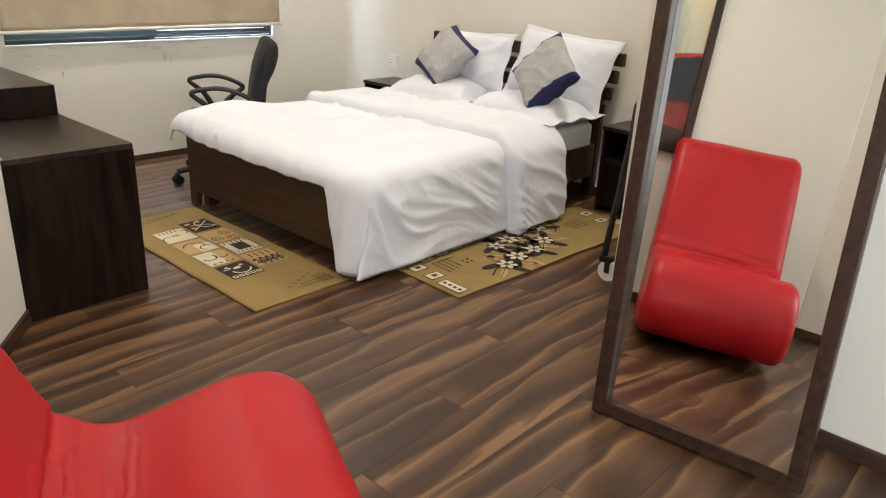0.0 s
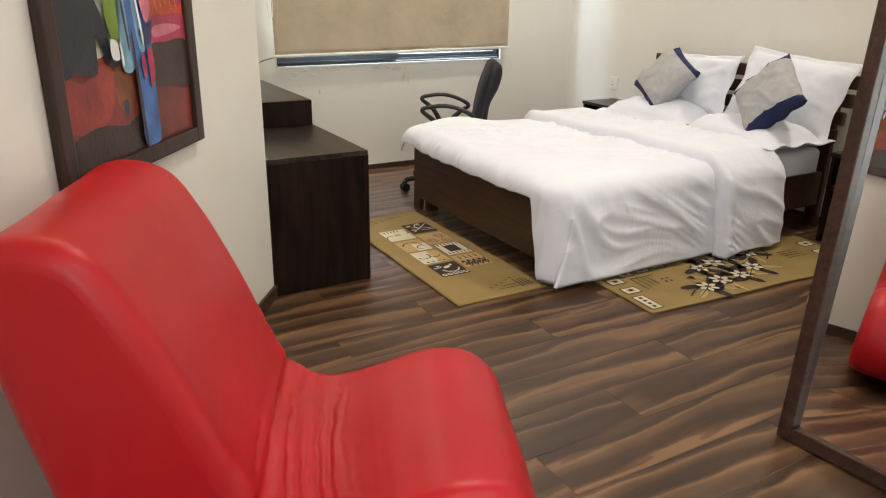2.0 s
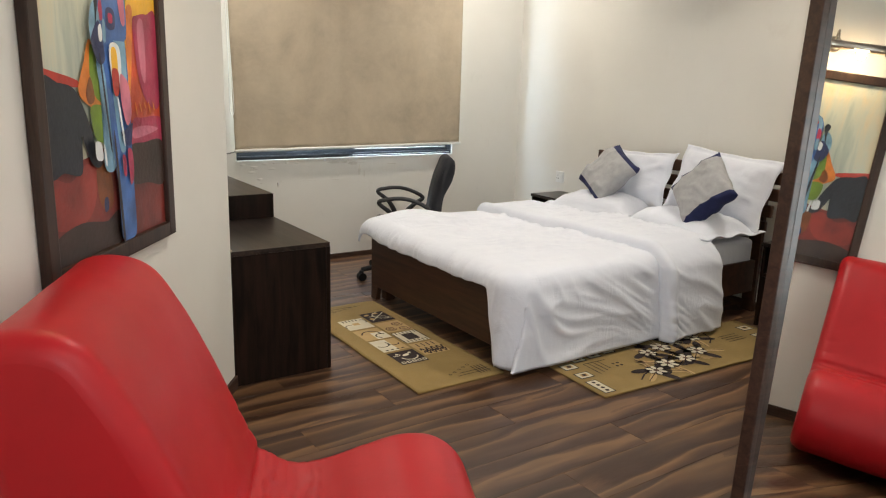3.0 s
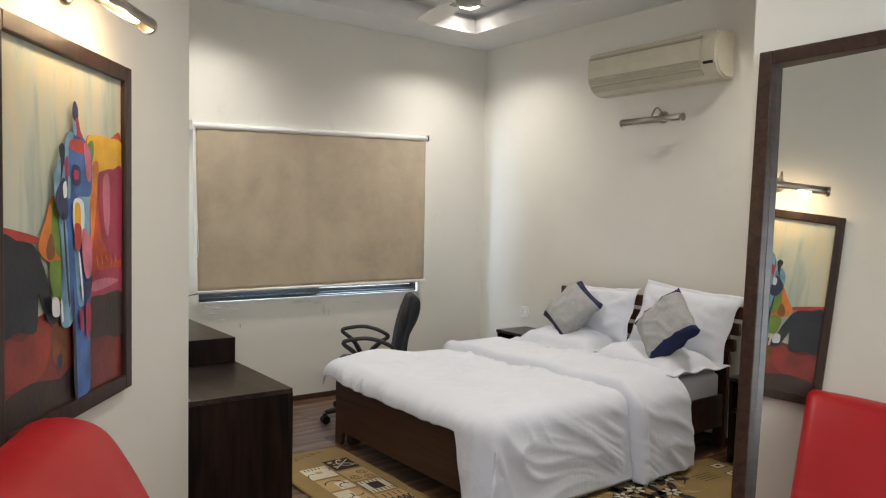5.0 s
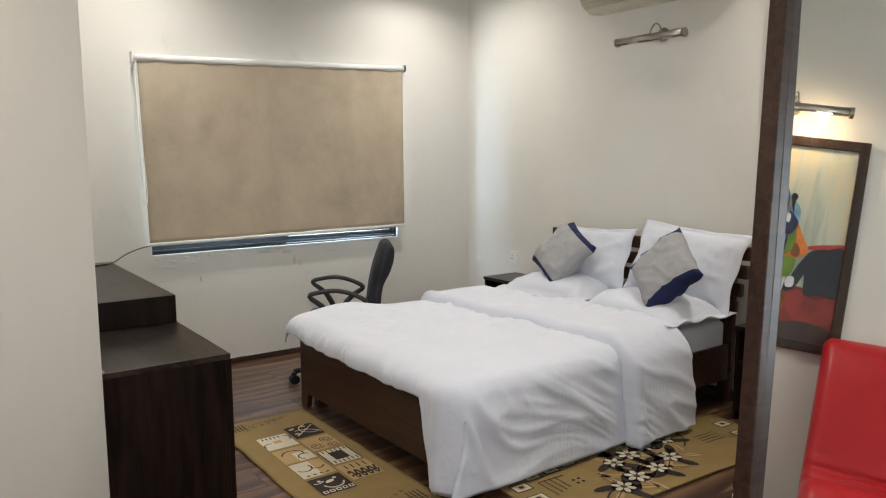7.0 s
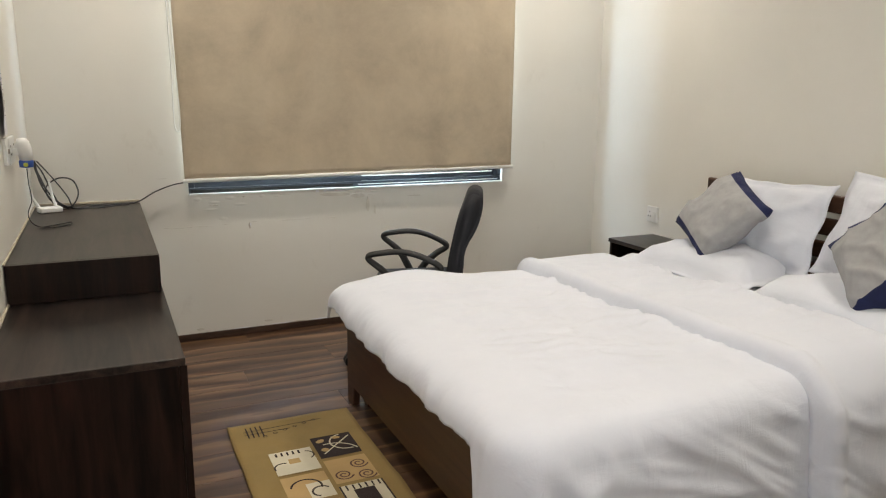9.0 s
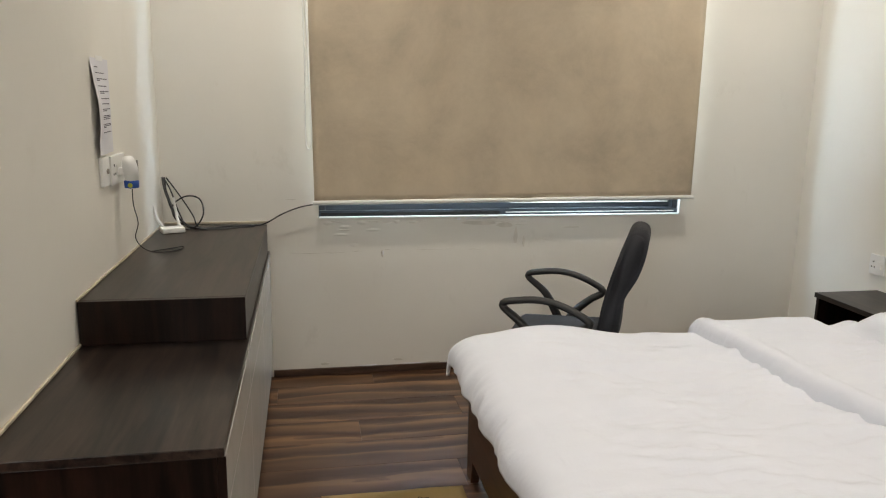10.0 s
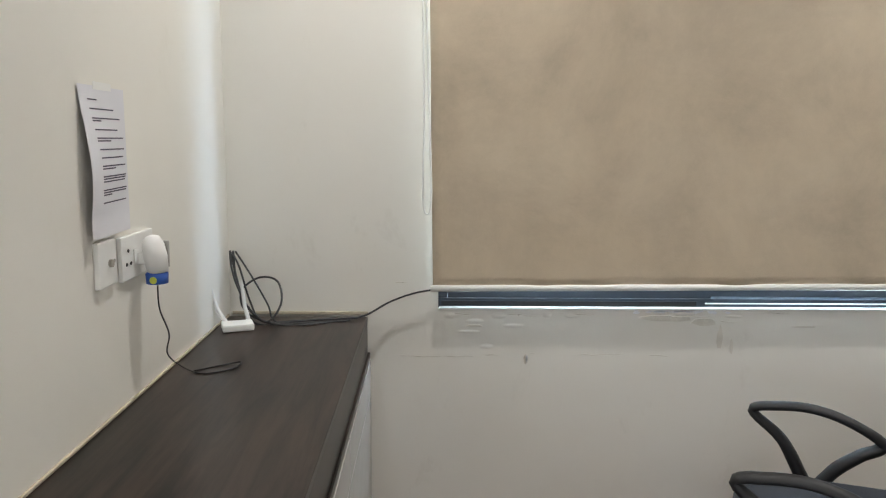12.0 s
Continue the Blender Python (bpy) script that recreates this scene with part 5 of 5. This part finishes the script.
# hatch marks at both ends
motif(r1, line([(0.25, 0.06), (0.44, 0.06)], 0.004) + line([(0.28, 0.085), (0.44, 0.085)], 0.004) + [rect(0.37 + 0.018 * k, 0.375 + 0.018 * k, 0.04, 0.13) for k in range(4)]
      + line([(0.05, 1.20), (0.22, 1.20)], 0.004) + line([(0.05, 1.225), (0.35, 1.235)], 0.004) + [rect(0.06 + 0.018 * k, 0.065 + 0.018 * k, 1.17, 1.26) for k in range(4)], R_DRK)
motif(r1, sum((line(arc(0.23 + 0.035 * k, 0.09 + 0.016 * k, 0.007, 0, 360, 8), 0.003) for k in range(5)), []) + sum((line(arc(0.12 + 0.04 * k, 1.165 + 0.014 * k, 0.007, 0, 360, 8), 0.003) for k in range(6)), []), R_DRK, up=1)

# rug along the bed's side: flowers and framed squares
r2 = rug("rug", pose(1.345, -2.87, 0.0, 0, 0, -3.0), 1.45, 0.46, "mustard rug with brown and cream flowers along the bed's side", 2.0)
for x in (0.02, 1.36):
    motif(r2, [rect(x, x + 0.065, 0.02, 0.16)], R_DRK)
    motif(r2, [rect(x + 0.005, x + 0.06, 0.025, 0.155)], R_WHT, up=1)
    motif(r2, [disc(x + 0.032, 0.045 + 0.03 * k, 0.010) for k in range(4)], R_DRK, up=2)
sq = [(0.03, 0.19), (0.03, 0.30), (0.13, 0.36), (0.24, 0.37), (0.35, 0.385), (1.30, 0.18), (1.33, 0.30)]
motif(r2, [rect(x, x + 0.085, y, y + 0.065) for x, y in sq], R_DRK)
motif(r2, [rect(x + 0.006, x + 0.079, y + 0.006, y + 0.059) for x, y in sq], R_WHT, up=1)
motif(r2, [rect(x + 0.022, x + 0.063, y + 0.018, y + 0.047) for x, y in sq], R_TAN, up=2)
motif(r2, [disc(x + 0.042, y + 0.032, 0.012) for x, y in sq], R_DRK, up=3)
motif(r2, sum((line([(0.16 + 0.03 * k, 0.20 + 0.01 * k), (0.16 + 0.03 * k, 0.33), (0.30, 0.33)], 0.005) for k in range(4)), []) + [disc(0.30 + 0.03 * i, 0.24 + 0.03 * j, 0.008) for i in range(2) for j in range(2)], R_DRK)
motif(r2, sum((line([(1.10, 0.22 + 0.025 * k), (1.24, 0.22 + 0.025 * k)], 0.005) for k in range(4)), []), R_DRK)


def flower(cx, cy, s, rot):
    """A small cream blossom with dark outlines on dark and cream leaves."""
    def ray(q, d):
        return cx + d * s * math.cos(radians(rot + q)), cy + d * s * math.sin(radians(rot + q))
    motif(r2, [disc(*ray(q, 0.085), 0.060 * s, 0.024 * s, rot + q + 12) for q in (25, 150, 265)] + [disc(cx, cy, 0.058 * s)], R_DRK)
    motif(r2, [disc(*ray(q, 0.100), 0.062 * s, 0.017 * s, rot + q) for q in (75, 205, 320)], R_TAN)
    motif(r2, line([ray(75, 0.05), ray(78, 0.16)], 0.004) + line([ray(205, 0.05), ray(202, 0.16)], 0.004) + line([ray(320, 0.05), ray(322, 0.16)], 0.004), R_DRK, up=1)
    motif(r2, [disc(*ray(k * 60, 0.034), 0.021 * s, 0.013 * s, rot + k * 60) for k in range(6)], R_WHT, up=1)
    motif(r2, [disc(cx, cy, 0.013 * s)], R_BRN, up=2)


for fx, fy, fs, fr_ in ((0.43, 0.11, 0.95, 10), (0.55, 0.15, 1.0, 70), (0.69, 0.16, 0.9, 130), (0.83, 0.21, 0.95, 15), (0.57, 0.30, 0.85, 40), (0.69, 0.33, 1.0, 0), (0.81, 0.36, 0.95, 100), (0.96, 0.36, 0.9, 55)):
    flower(fx, fy, fs, fr_)
motif(r2, line([(0.28, 0.06), (0.34, 0.10), (0.40, 0.12)], 0.008) + line([(0.98, 0.25), (1.05, 0.30), (1.08, 0.38)], 0.008), R_DRK)

# ---- notice, sockets, plug, router and cables by the cabinet ----
note = thing("paper_notice", pose(0, 0, 0), "white printed sheet of paper taped to the wall", "paper")
bm = bmesh.new()
NZ = 24
PY0, PY1 = -0.972, -0.768


def curl(i, t):
    """How far the sheet stands off the wall, t from 0 at its foot to 1 at its top."""
    side = 1 - i
    return 0.003 + 0.022 * (1 - t) ** 0.6 * side * math.sin(min(1, (1 - t) * 1.15) * math.pi * 0.9) + 0.006 * (1 - t) * side


def on_sheet(v, t, off=0.0):
    return (curl(v, t) + off, PY0 + (PY1 - PY0) * v, 1.112 + 0.292 * t)


rows = [[bm.verts.new(on_sheet(i / 8, j / NZ)) for j in range(NZ + 1)] for i in range(9)]
for i in range(8):
    for j in range(NZ):
        bm.faces.new((rows[i][j], rows[i + 1][j], rows[i + 1][j + 1], rows[i][j + 1]))
sheet = part("sheet", bm, M_PAPER, note, smooth=True)
bars = [(0.905, 0.16, 0.36), (0.845, 0.18, 0.72), (0.785, 0.2, 0.86), (0.768, 0.2, 0.4), (0.71, 0.22, 0.78), (0.655, 0.24, 0.92), (0.637, 0.24, 0.58), (0.58, 0.26, 0.92), (0.525, 0.28, 0.88),
        (0.47, 0.28, 0.94), (0.452, 0.28, 0.65), (0.40, 0.28, 0.94), (0.384, 0.28, 0.92), (0.366, 0.28, 0.9), (0.31, 0.27, 0.94), (0.294, 0.27, 0.92), (0.278, 0.27, 0.5), (0.225, 0.27, 0.9)]
for t, v0, v1 in bars:
    bm = bmesh.new()
    lo = [bm.verts.new(on_sheet(v0 + (v1 - v0) * k / 6, t, 0.0006)) for k in range(7)]
    hi = [bm.verts.new(on_sheet(v0 + (v1 - v0) * k / 6, t + 0.009, 0.0006)) for k in range(7)]
    for k in range(6):
        bm.faces.new((lo[k], lo[k + 1], hi[k + 1], hi[k]))
    part("print_bar", bm, M_INK, sheet)
part("tape", box(0.0035, 0.004, -0.91, -0.83, 1.397, 1.412), M_WHITE, note, "strip of clear tape")

s, plate = socket_plate(pose(0, -0.905, 1.058, 0, 0, 90), 0.082, 0.092, "white single wall plate with a coaxial outlet")
part("outlet", tube([(0.008, -0.017, 0), (0.008, -0.0112, 0)], 0.008, 12), M_CHROME, plate)
part("screw", tube([(0.028, -0.0125, 0.002), (0.028, -0.0112, 0.002)], 0.004, 8), M_GREYP, plate)
s, plate = socket_plate(pose(0, -0.752, 1.053, 0, 0, 90), 0.175, 0.095, "white double wall socket with a plug in it")
for xx in (-0.055, 0.045):
    for zz, dx in ((0.016, 0.0), (-0.012, -0.011), (-0.012, 0.011)):
        part("hole", tube([(xx + dx, -0.0125, zz), (xx + dx, -0.0112, zz)], 0.004, 8), M_BLACK, plate)
    part("rocker", box(xx + 0.025, xx + 0.04, -0.015, -0.0112, -0.016, 0.016, 0.002), M_WHITE, plate)
plug = thing("plug_in_vaporiser", pose(0.012, -0.755, 1.045), "white plug-in vaporiser with a blue refill", "plug-in")
part("body", moved(lathe([(0.012, -0.045), (0.026, -0.04), (0.03, 0.0), (0.027, 0.03), (0.018, 0.048), (0.006, 0.052)], 18), pose(0.036, 0, 0.005, 0, -8, 0) @ Matrix.Diagonal((0.85, 0.85, 0.9, 1))), M_WHITE, plug, smooth=True)
part("prong_block", box(0.0, 0.04, -0.014, 0.014, -0.012, 0.014, 0.005), M_WHITE, plug)
ref = part("refill", lathe([(0.012, -0.012), (0.023, -0.01), (0.024, 0.012), (0.02, 0.016)], 18), M_BLUE, plug, "blue refill bottle", smooth=True)
ref.matrix_local = pose(0.038, 0, -0.045)
part("mark", tube([(0, -0.0245, 0.0), (0, -0.0240, 0.0)], 0.008, 10), M_GREEN, ref)
part("adapter", box(0.02, 0.055, 0.026, 0.038, -0.025, 0.035, 0.003), M_GREYP, plug, "grey adapter block")


def cable(name, pts, r, label, steps=8):
    ob = mesh_ob(name, tube(spline(pts, steps), r, 7), M_CABLE, True)
    return tagged(ob, label, "cable")


DT = 0.739
cable("thin_cable", [(0.05, -0.755, 0.985), (0.05, -0.75, 0.93), (0.05, -0.70, 0.86), (0.03, -0.66, 0.80), (0.045, -0.60, 0.748), (0.10, -0.62, DT), (0.16, -0.58, DT), (0.17, -0.54, DT + 0.004), (0.13, -0.55, DT), (0.07, -0.60, DT)], 0.0018, "thin black cable hanging from the plug to the desk box")
rt = thing("wifi_router", pose(0.075, -0.20, DT - 0.001, 0, 0, 20), "small white router with two antennas on the desk box", "router")
part("body", box(-0.046, 0.046, -0.032, 0.032, 0, 0.022, 0.006), M_WHITE, rt)
for xx, lean_ in ((-0.030, -0.025), (0.036, -0.01)):
    part("antenna", tube([(xx, 0.030, 0.015), (xx + lean_, 0.035, 0.06), (xx + lean_ * 1.8, 0.04, 0.14)], 0.006, 8, rads=[0.007, 0.006, 0.0045]), M_WHITE, rt)
cable("black_cable", [(0.02, -0.03, 0.945), (0.05, -0.06, 0.90), (0.09, -0.10, 0.80), (0.13, -0.12, DT + 0.004), (0.22, -0.10, DT), (0.32, -0.07, DT), (0.43, -0.05, DT + 0.002), (0.52, -0.03, 0.785), (0.60, -0.03, 0.815), (0.672, -0.02, 0.826)], 0.0032, "black cable running along the wall to the window")
cable("black_cable", [(0.018, -0.03, 0.94), (0.04, -0.07, 0.88), (0.08, -0.12, 0.80), (0.15, -0.15, DT + 0.01), (0.19, -0.12, 0.80), (0.17, -0.07, 0.86), (0.11, -0.06, 0.87), (0.06, -0.09, 0.83), (0.09, -0.13, 0.77), (0.20, -0.15, DT), (0.33, -0.12, DT)], 0.0034, "black cable coiled behind the router")
cable("black_cable", [(0.022, -0.025, 0.95), (0.035, -0.05, 0.86), (0.07, -0.09, 0.79), (0.12, -0.14, DT), (0.24, -0.13, DT), (0.40, -0.09, DT)], 0.0034, "black cable lying on the desk box")
cable("black_cable", [(0.016, -0.04, 0.952), (0.028, -0.07, 0.90), (0.055, -0.10, 0.84), (0.10, -0.13, 0.775), (0.16, -0.14, DT + 0.003), (0.27, -0.10, DT + 0.003), (0.42, -0.07, DT + 0.003)], 0.0034, "black cable lying on the desk box")
cable("black_cable", [(0.030, -0.028, 0.948), (0.065, -0.05, 0.905), (0.11, -0.08, 0.845), (0.145, -0.10, 0.79), (0.17, -0.12, DT + 0.004), (0.25, -0.15, DT), (0.30, -0.14, DT)], 0.0030, "black cable hanging in a bundle behind the router")

# ---- sealant lines and flaking plaster ----
SEAL = plain("old sealant", (0.50, 0.44, 0.34), 0.7, vary=0.2, scale=25, bumps=0.3)
structure("sealant_line", box(0.0005, 0.008, CYE, -1.282, 0.6105, 0.618, 0.002), SEAL, "beige sealant line between cabinet and wall", "trim")
structure("sealant_line", box(0.0005, 0.007, -1.279, -0.03, 0.7375, 0.744, 0.002), SEAL, "beige sealant line between desk box and wall", "trim")
structure("sealant_line", box(0.008, 0.45, -0.008, -0.0005, 0.7375, 0.748, 0.002), SEAL, "beige sealant line between desk box and wall", "trim")

PLA = plain("bare filler", (0.78, 0.79, 0.82), 0.9, vary=0.1, bumps=0.5, grain=90)
CHIP = plain("exposed plaster and flap shadow", (0.50, 0.46, 0.40), 0.9, vary=0.25, scale=60, bumps=0.5, grain=90)
rng = random.Random(5)


def flake(x, z, w, h, mat_, label):
    pts = []
    for k in range(11):
        t = k * math.tau / 11
        rr = 0.6 + 0.4 * rng.random()
        pts.append((x + w * rr * math.cos(t), z + h * rr * math.sin(t)))
    bm = bmesh.new()
    A = [bm.verts.new((px, -0.0025, pz)) for px, pz in pts]
    B = [bm.verts.new((px, 0.0, pz)) for px, pz in pts]
    bm.faces.new(A)
    for k in range(11):
        bm.faces.new((A[k], A[(k + 1) % 11], B[(k + 1) % 11], B[k]))
    bmesh.ops.recalc_face_normals(bm, faces=bm.faces)
    o = mesh_ob("paint_flake", bm, mat_)
    return tagged(o, label, "paint flake", "flakes on the window wall", "structure")


# This dark flake paints the shadow at the peeled flap's left edge.
flake(0.971, 0.586, 0.007, 0.018, CHIP, "dark chip mark in the wall paint under the window")


def crack(x, z, length, label):
    """A jagged hairline with a lifted lip of paint above it."""
    line_, lip = bmesh.new(), bmesh.new()
    n = max(4, int(length / 0.008))
    zz, mid_z, wd = z, [], []
    for k in range(n + 1):
        zz += (rng.random() - 0.5) * 0.004
        mid_z.append(zz)
        wd.append(0.0002 + 0.0011 * rng.random() * math.sin(math.pi * k / n))
    for bm_, lo, hi, dep in ((line_, -1, 1, 0.0008), (lip, 1, 4, 0.0009)):
        a_ = [bm_.verts.new((x + length * k / n, -dep * (1 if lo < 0 else 0.5 + wd[k] * 350), mid_z[k] + lo * wd[k])) for k in range(n + 1)]
        b_ = [bm_.verts.new((x + length * k / n, -0.0004, mid_z[k] + hi * wd[k])) for k in range(n + 1)]
        for k in range(n):
            bm_.faces.new((a_[k], a_[k + 1], b_[k + 1], b_[k]))
    c_ = thing("wall_crack", pose(0, 0, 0), label, "crack", "cracks in the window wall", "structure")
    part("hairline", line_, CHIP, c_)
    part("lifted_lip", lip, M_WALLN, c_, smooth=True)


def blister(x, z, w, h, d=0.0035):
    """A low bubble of loose paint."""
    bm = bmesh.new()
    g = [[bm.verts.new((x + w * (i / 5 - 1), -d * (max(0, 1 - (i / 5 - 1) ** 2 - (j / 4 - 1) ** 2) ** 2) * (0.7 + 0.3 * rng.random()) + 0.0004, z + h * (j / 4 - 1))) for j in range(9)] for i in range(11)]
    for i in range(10):
        for j in range(8):
            bm.faces.new((g[i][j], g[i + 1][j], g[i + 1][j + 1], g[i][j + 1]))
    o = mesh_ob("paint_blister", bm, M_WALLN, True)
    return tagged(o, "bubble of loose white paint under the window", "paint blister", "blisters on the window wall", "structure")


flake(0.975, 0.590, 0.006, 0.014, PLA, "curled paint chip under the window")
flake(0.945, 0.738, 0.005, 0.004, CHIP, "dark chip mark in the wall paint under the window")
for bx_, bz_, bw_, bh_ in ((0.72, 0.735, 0.03, 0.015), (0.80, 0.715, 0.04, 0.012), (0.88, 0.735, 0.035, 0.014), (0.93, 0.70, 0.045, 0.010), (1.04, 0.738, 0.02, 0.014), (0.78, 0.68, 0.05, 0.008), (1.12, 0.735, 0.03, 0.010), (1.50, 0.742, 0.05, 0.010), (0.84, 0.63, 0.03, 0.012), (1.66, 0.735, 0.04, 0.008)):
    blister(bx_, bz_, bw_, bh_)
for cx_, cz_, cl_ in ((0.55, 0.600, 0.14), (0.70, 0.598, 0.10), (0.83, 0.603, 0.05), (0.98, 0.605, 0.03), (1.12, 0.602, 0.20), (1.38, 0.598, 0.07), (0.70, 0.742, 0.10), (0.86, 0.740, 0.16), (1.08, 0.741, 0.12), (1.36, 0.740, 0.26), (1.56, 0.722, 0.12), (0.53, 0.845, 0.05), (1.75, 0.748, 0.10)):
    crack(cx_, cz_, cl_, "hairline crack with lifted paint under the window")
for k in range(26):
    flake(1.47 + 0.20 * (rng.random() + rng.random() - 1), 0.751 + 0.009 * (rng.random() - 0.5), 0.003 + 0.012 * rng.random(), 0.002 + 0.004 * rng.random(), PLA, "crumbling white filler along the window edge")
for k in range(14):
    flake(0.55 + 2.4 * rng.random(), 0.036 + 0.004 * rng.random(), 0.02 + 0.06 * rng.random(), 0.003 + 0.003 * rng.random(), PLA if k % 3 else CHIP, "ragged paint edge above the skirting")
flake(1.44, 0.752, 0.085, 0.004, PLA, "rough filler along the window edge")

STAIN = plain("damp stain", (0.64, 0.61, 0.55), 0.7, vary=0.12, scale=14, bumps=0.2)
for x, z, w, h in ((1.62, 0.66, 0.012, 0.05), (1.66, 0.63, 0.008, 0.035), (0.80, 0.70, 0.03, 0.005), (1.90, 0.70, 0.05, 0.004), (1.44, 0.728, 0.10, 0.012), (1.56, 0.716, 0.05, 0.014), (1.05, 0.06, 0.03, 0.008), (0.70, 0.055, 0.025, 0.008)):
    flake(x, z, w, h, STAIN, "faint damp stain on the wall paint")

# ---- floor ----
floor = structure("floor", box(-2.0, WX + T, BACK - T, T, -0.1, -0.010), M_BASE, "dark zebra-grained laminate plank floor", "floor")
PLW, PLL = 0.193, 1.21
pm = bmesh.new()
box(-PLL / 2, PLL / 2, -PLW / 2, PLW / 2, -0.010, 0, 0.0008, 1, pm)
pme = bpy.data.meshes.new("plank")
pm.to_mesh(pme)
pm.free()
pme.materials.append(M_FLOOR)
row = 0
y = 0.05
while y > BACK:
    off = (row * 0.437) % PLL
    x = -1.5 - off
    while x < WX + 0.05:
        # boards are cut under the outer walls
        lo_x, hi_x = max(x, -1.49), min(x + PLL, (SX if y < SY - 0.2 else WX) + 0.15)
        if hi_x - lo_x > 0.05:
            o = new("plank", pme)
            o.parent = floor
            o.location = ((lo_x + hi_x) / 2, y - PLW / 2, 0)
            o.scale.x = (hi_x - lo_x) / PLL
        x += PLL + 0.0006
    y -= PLW + 0.0006
    row += 1
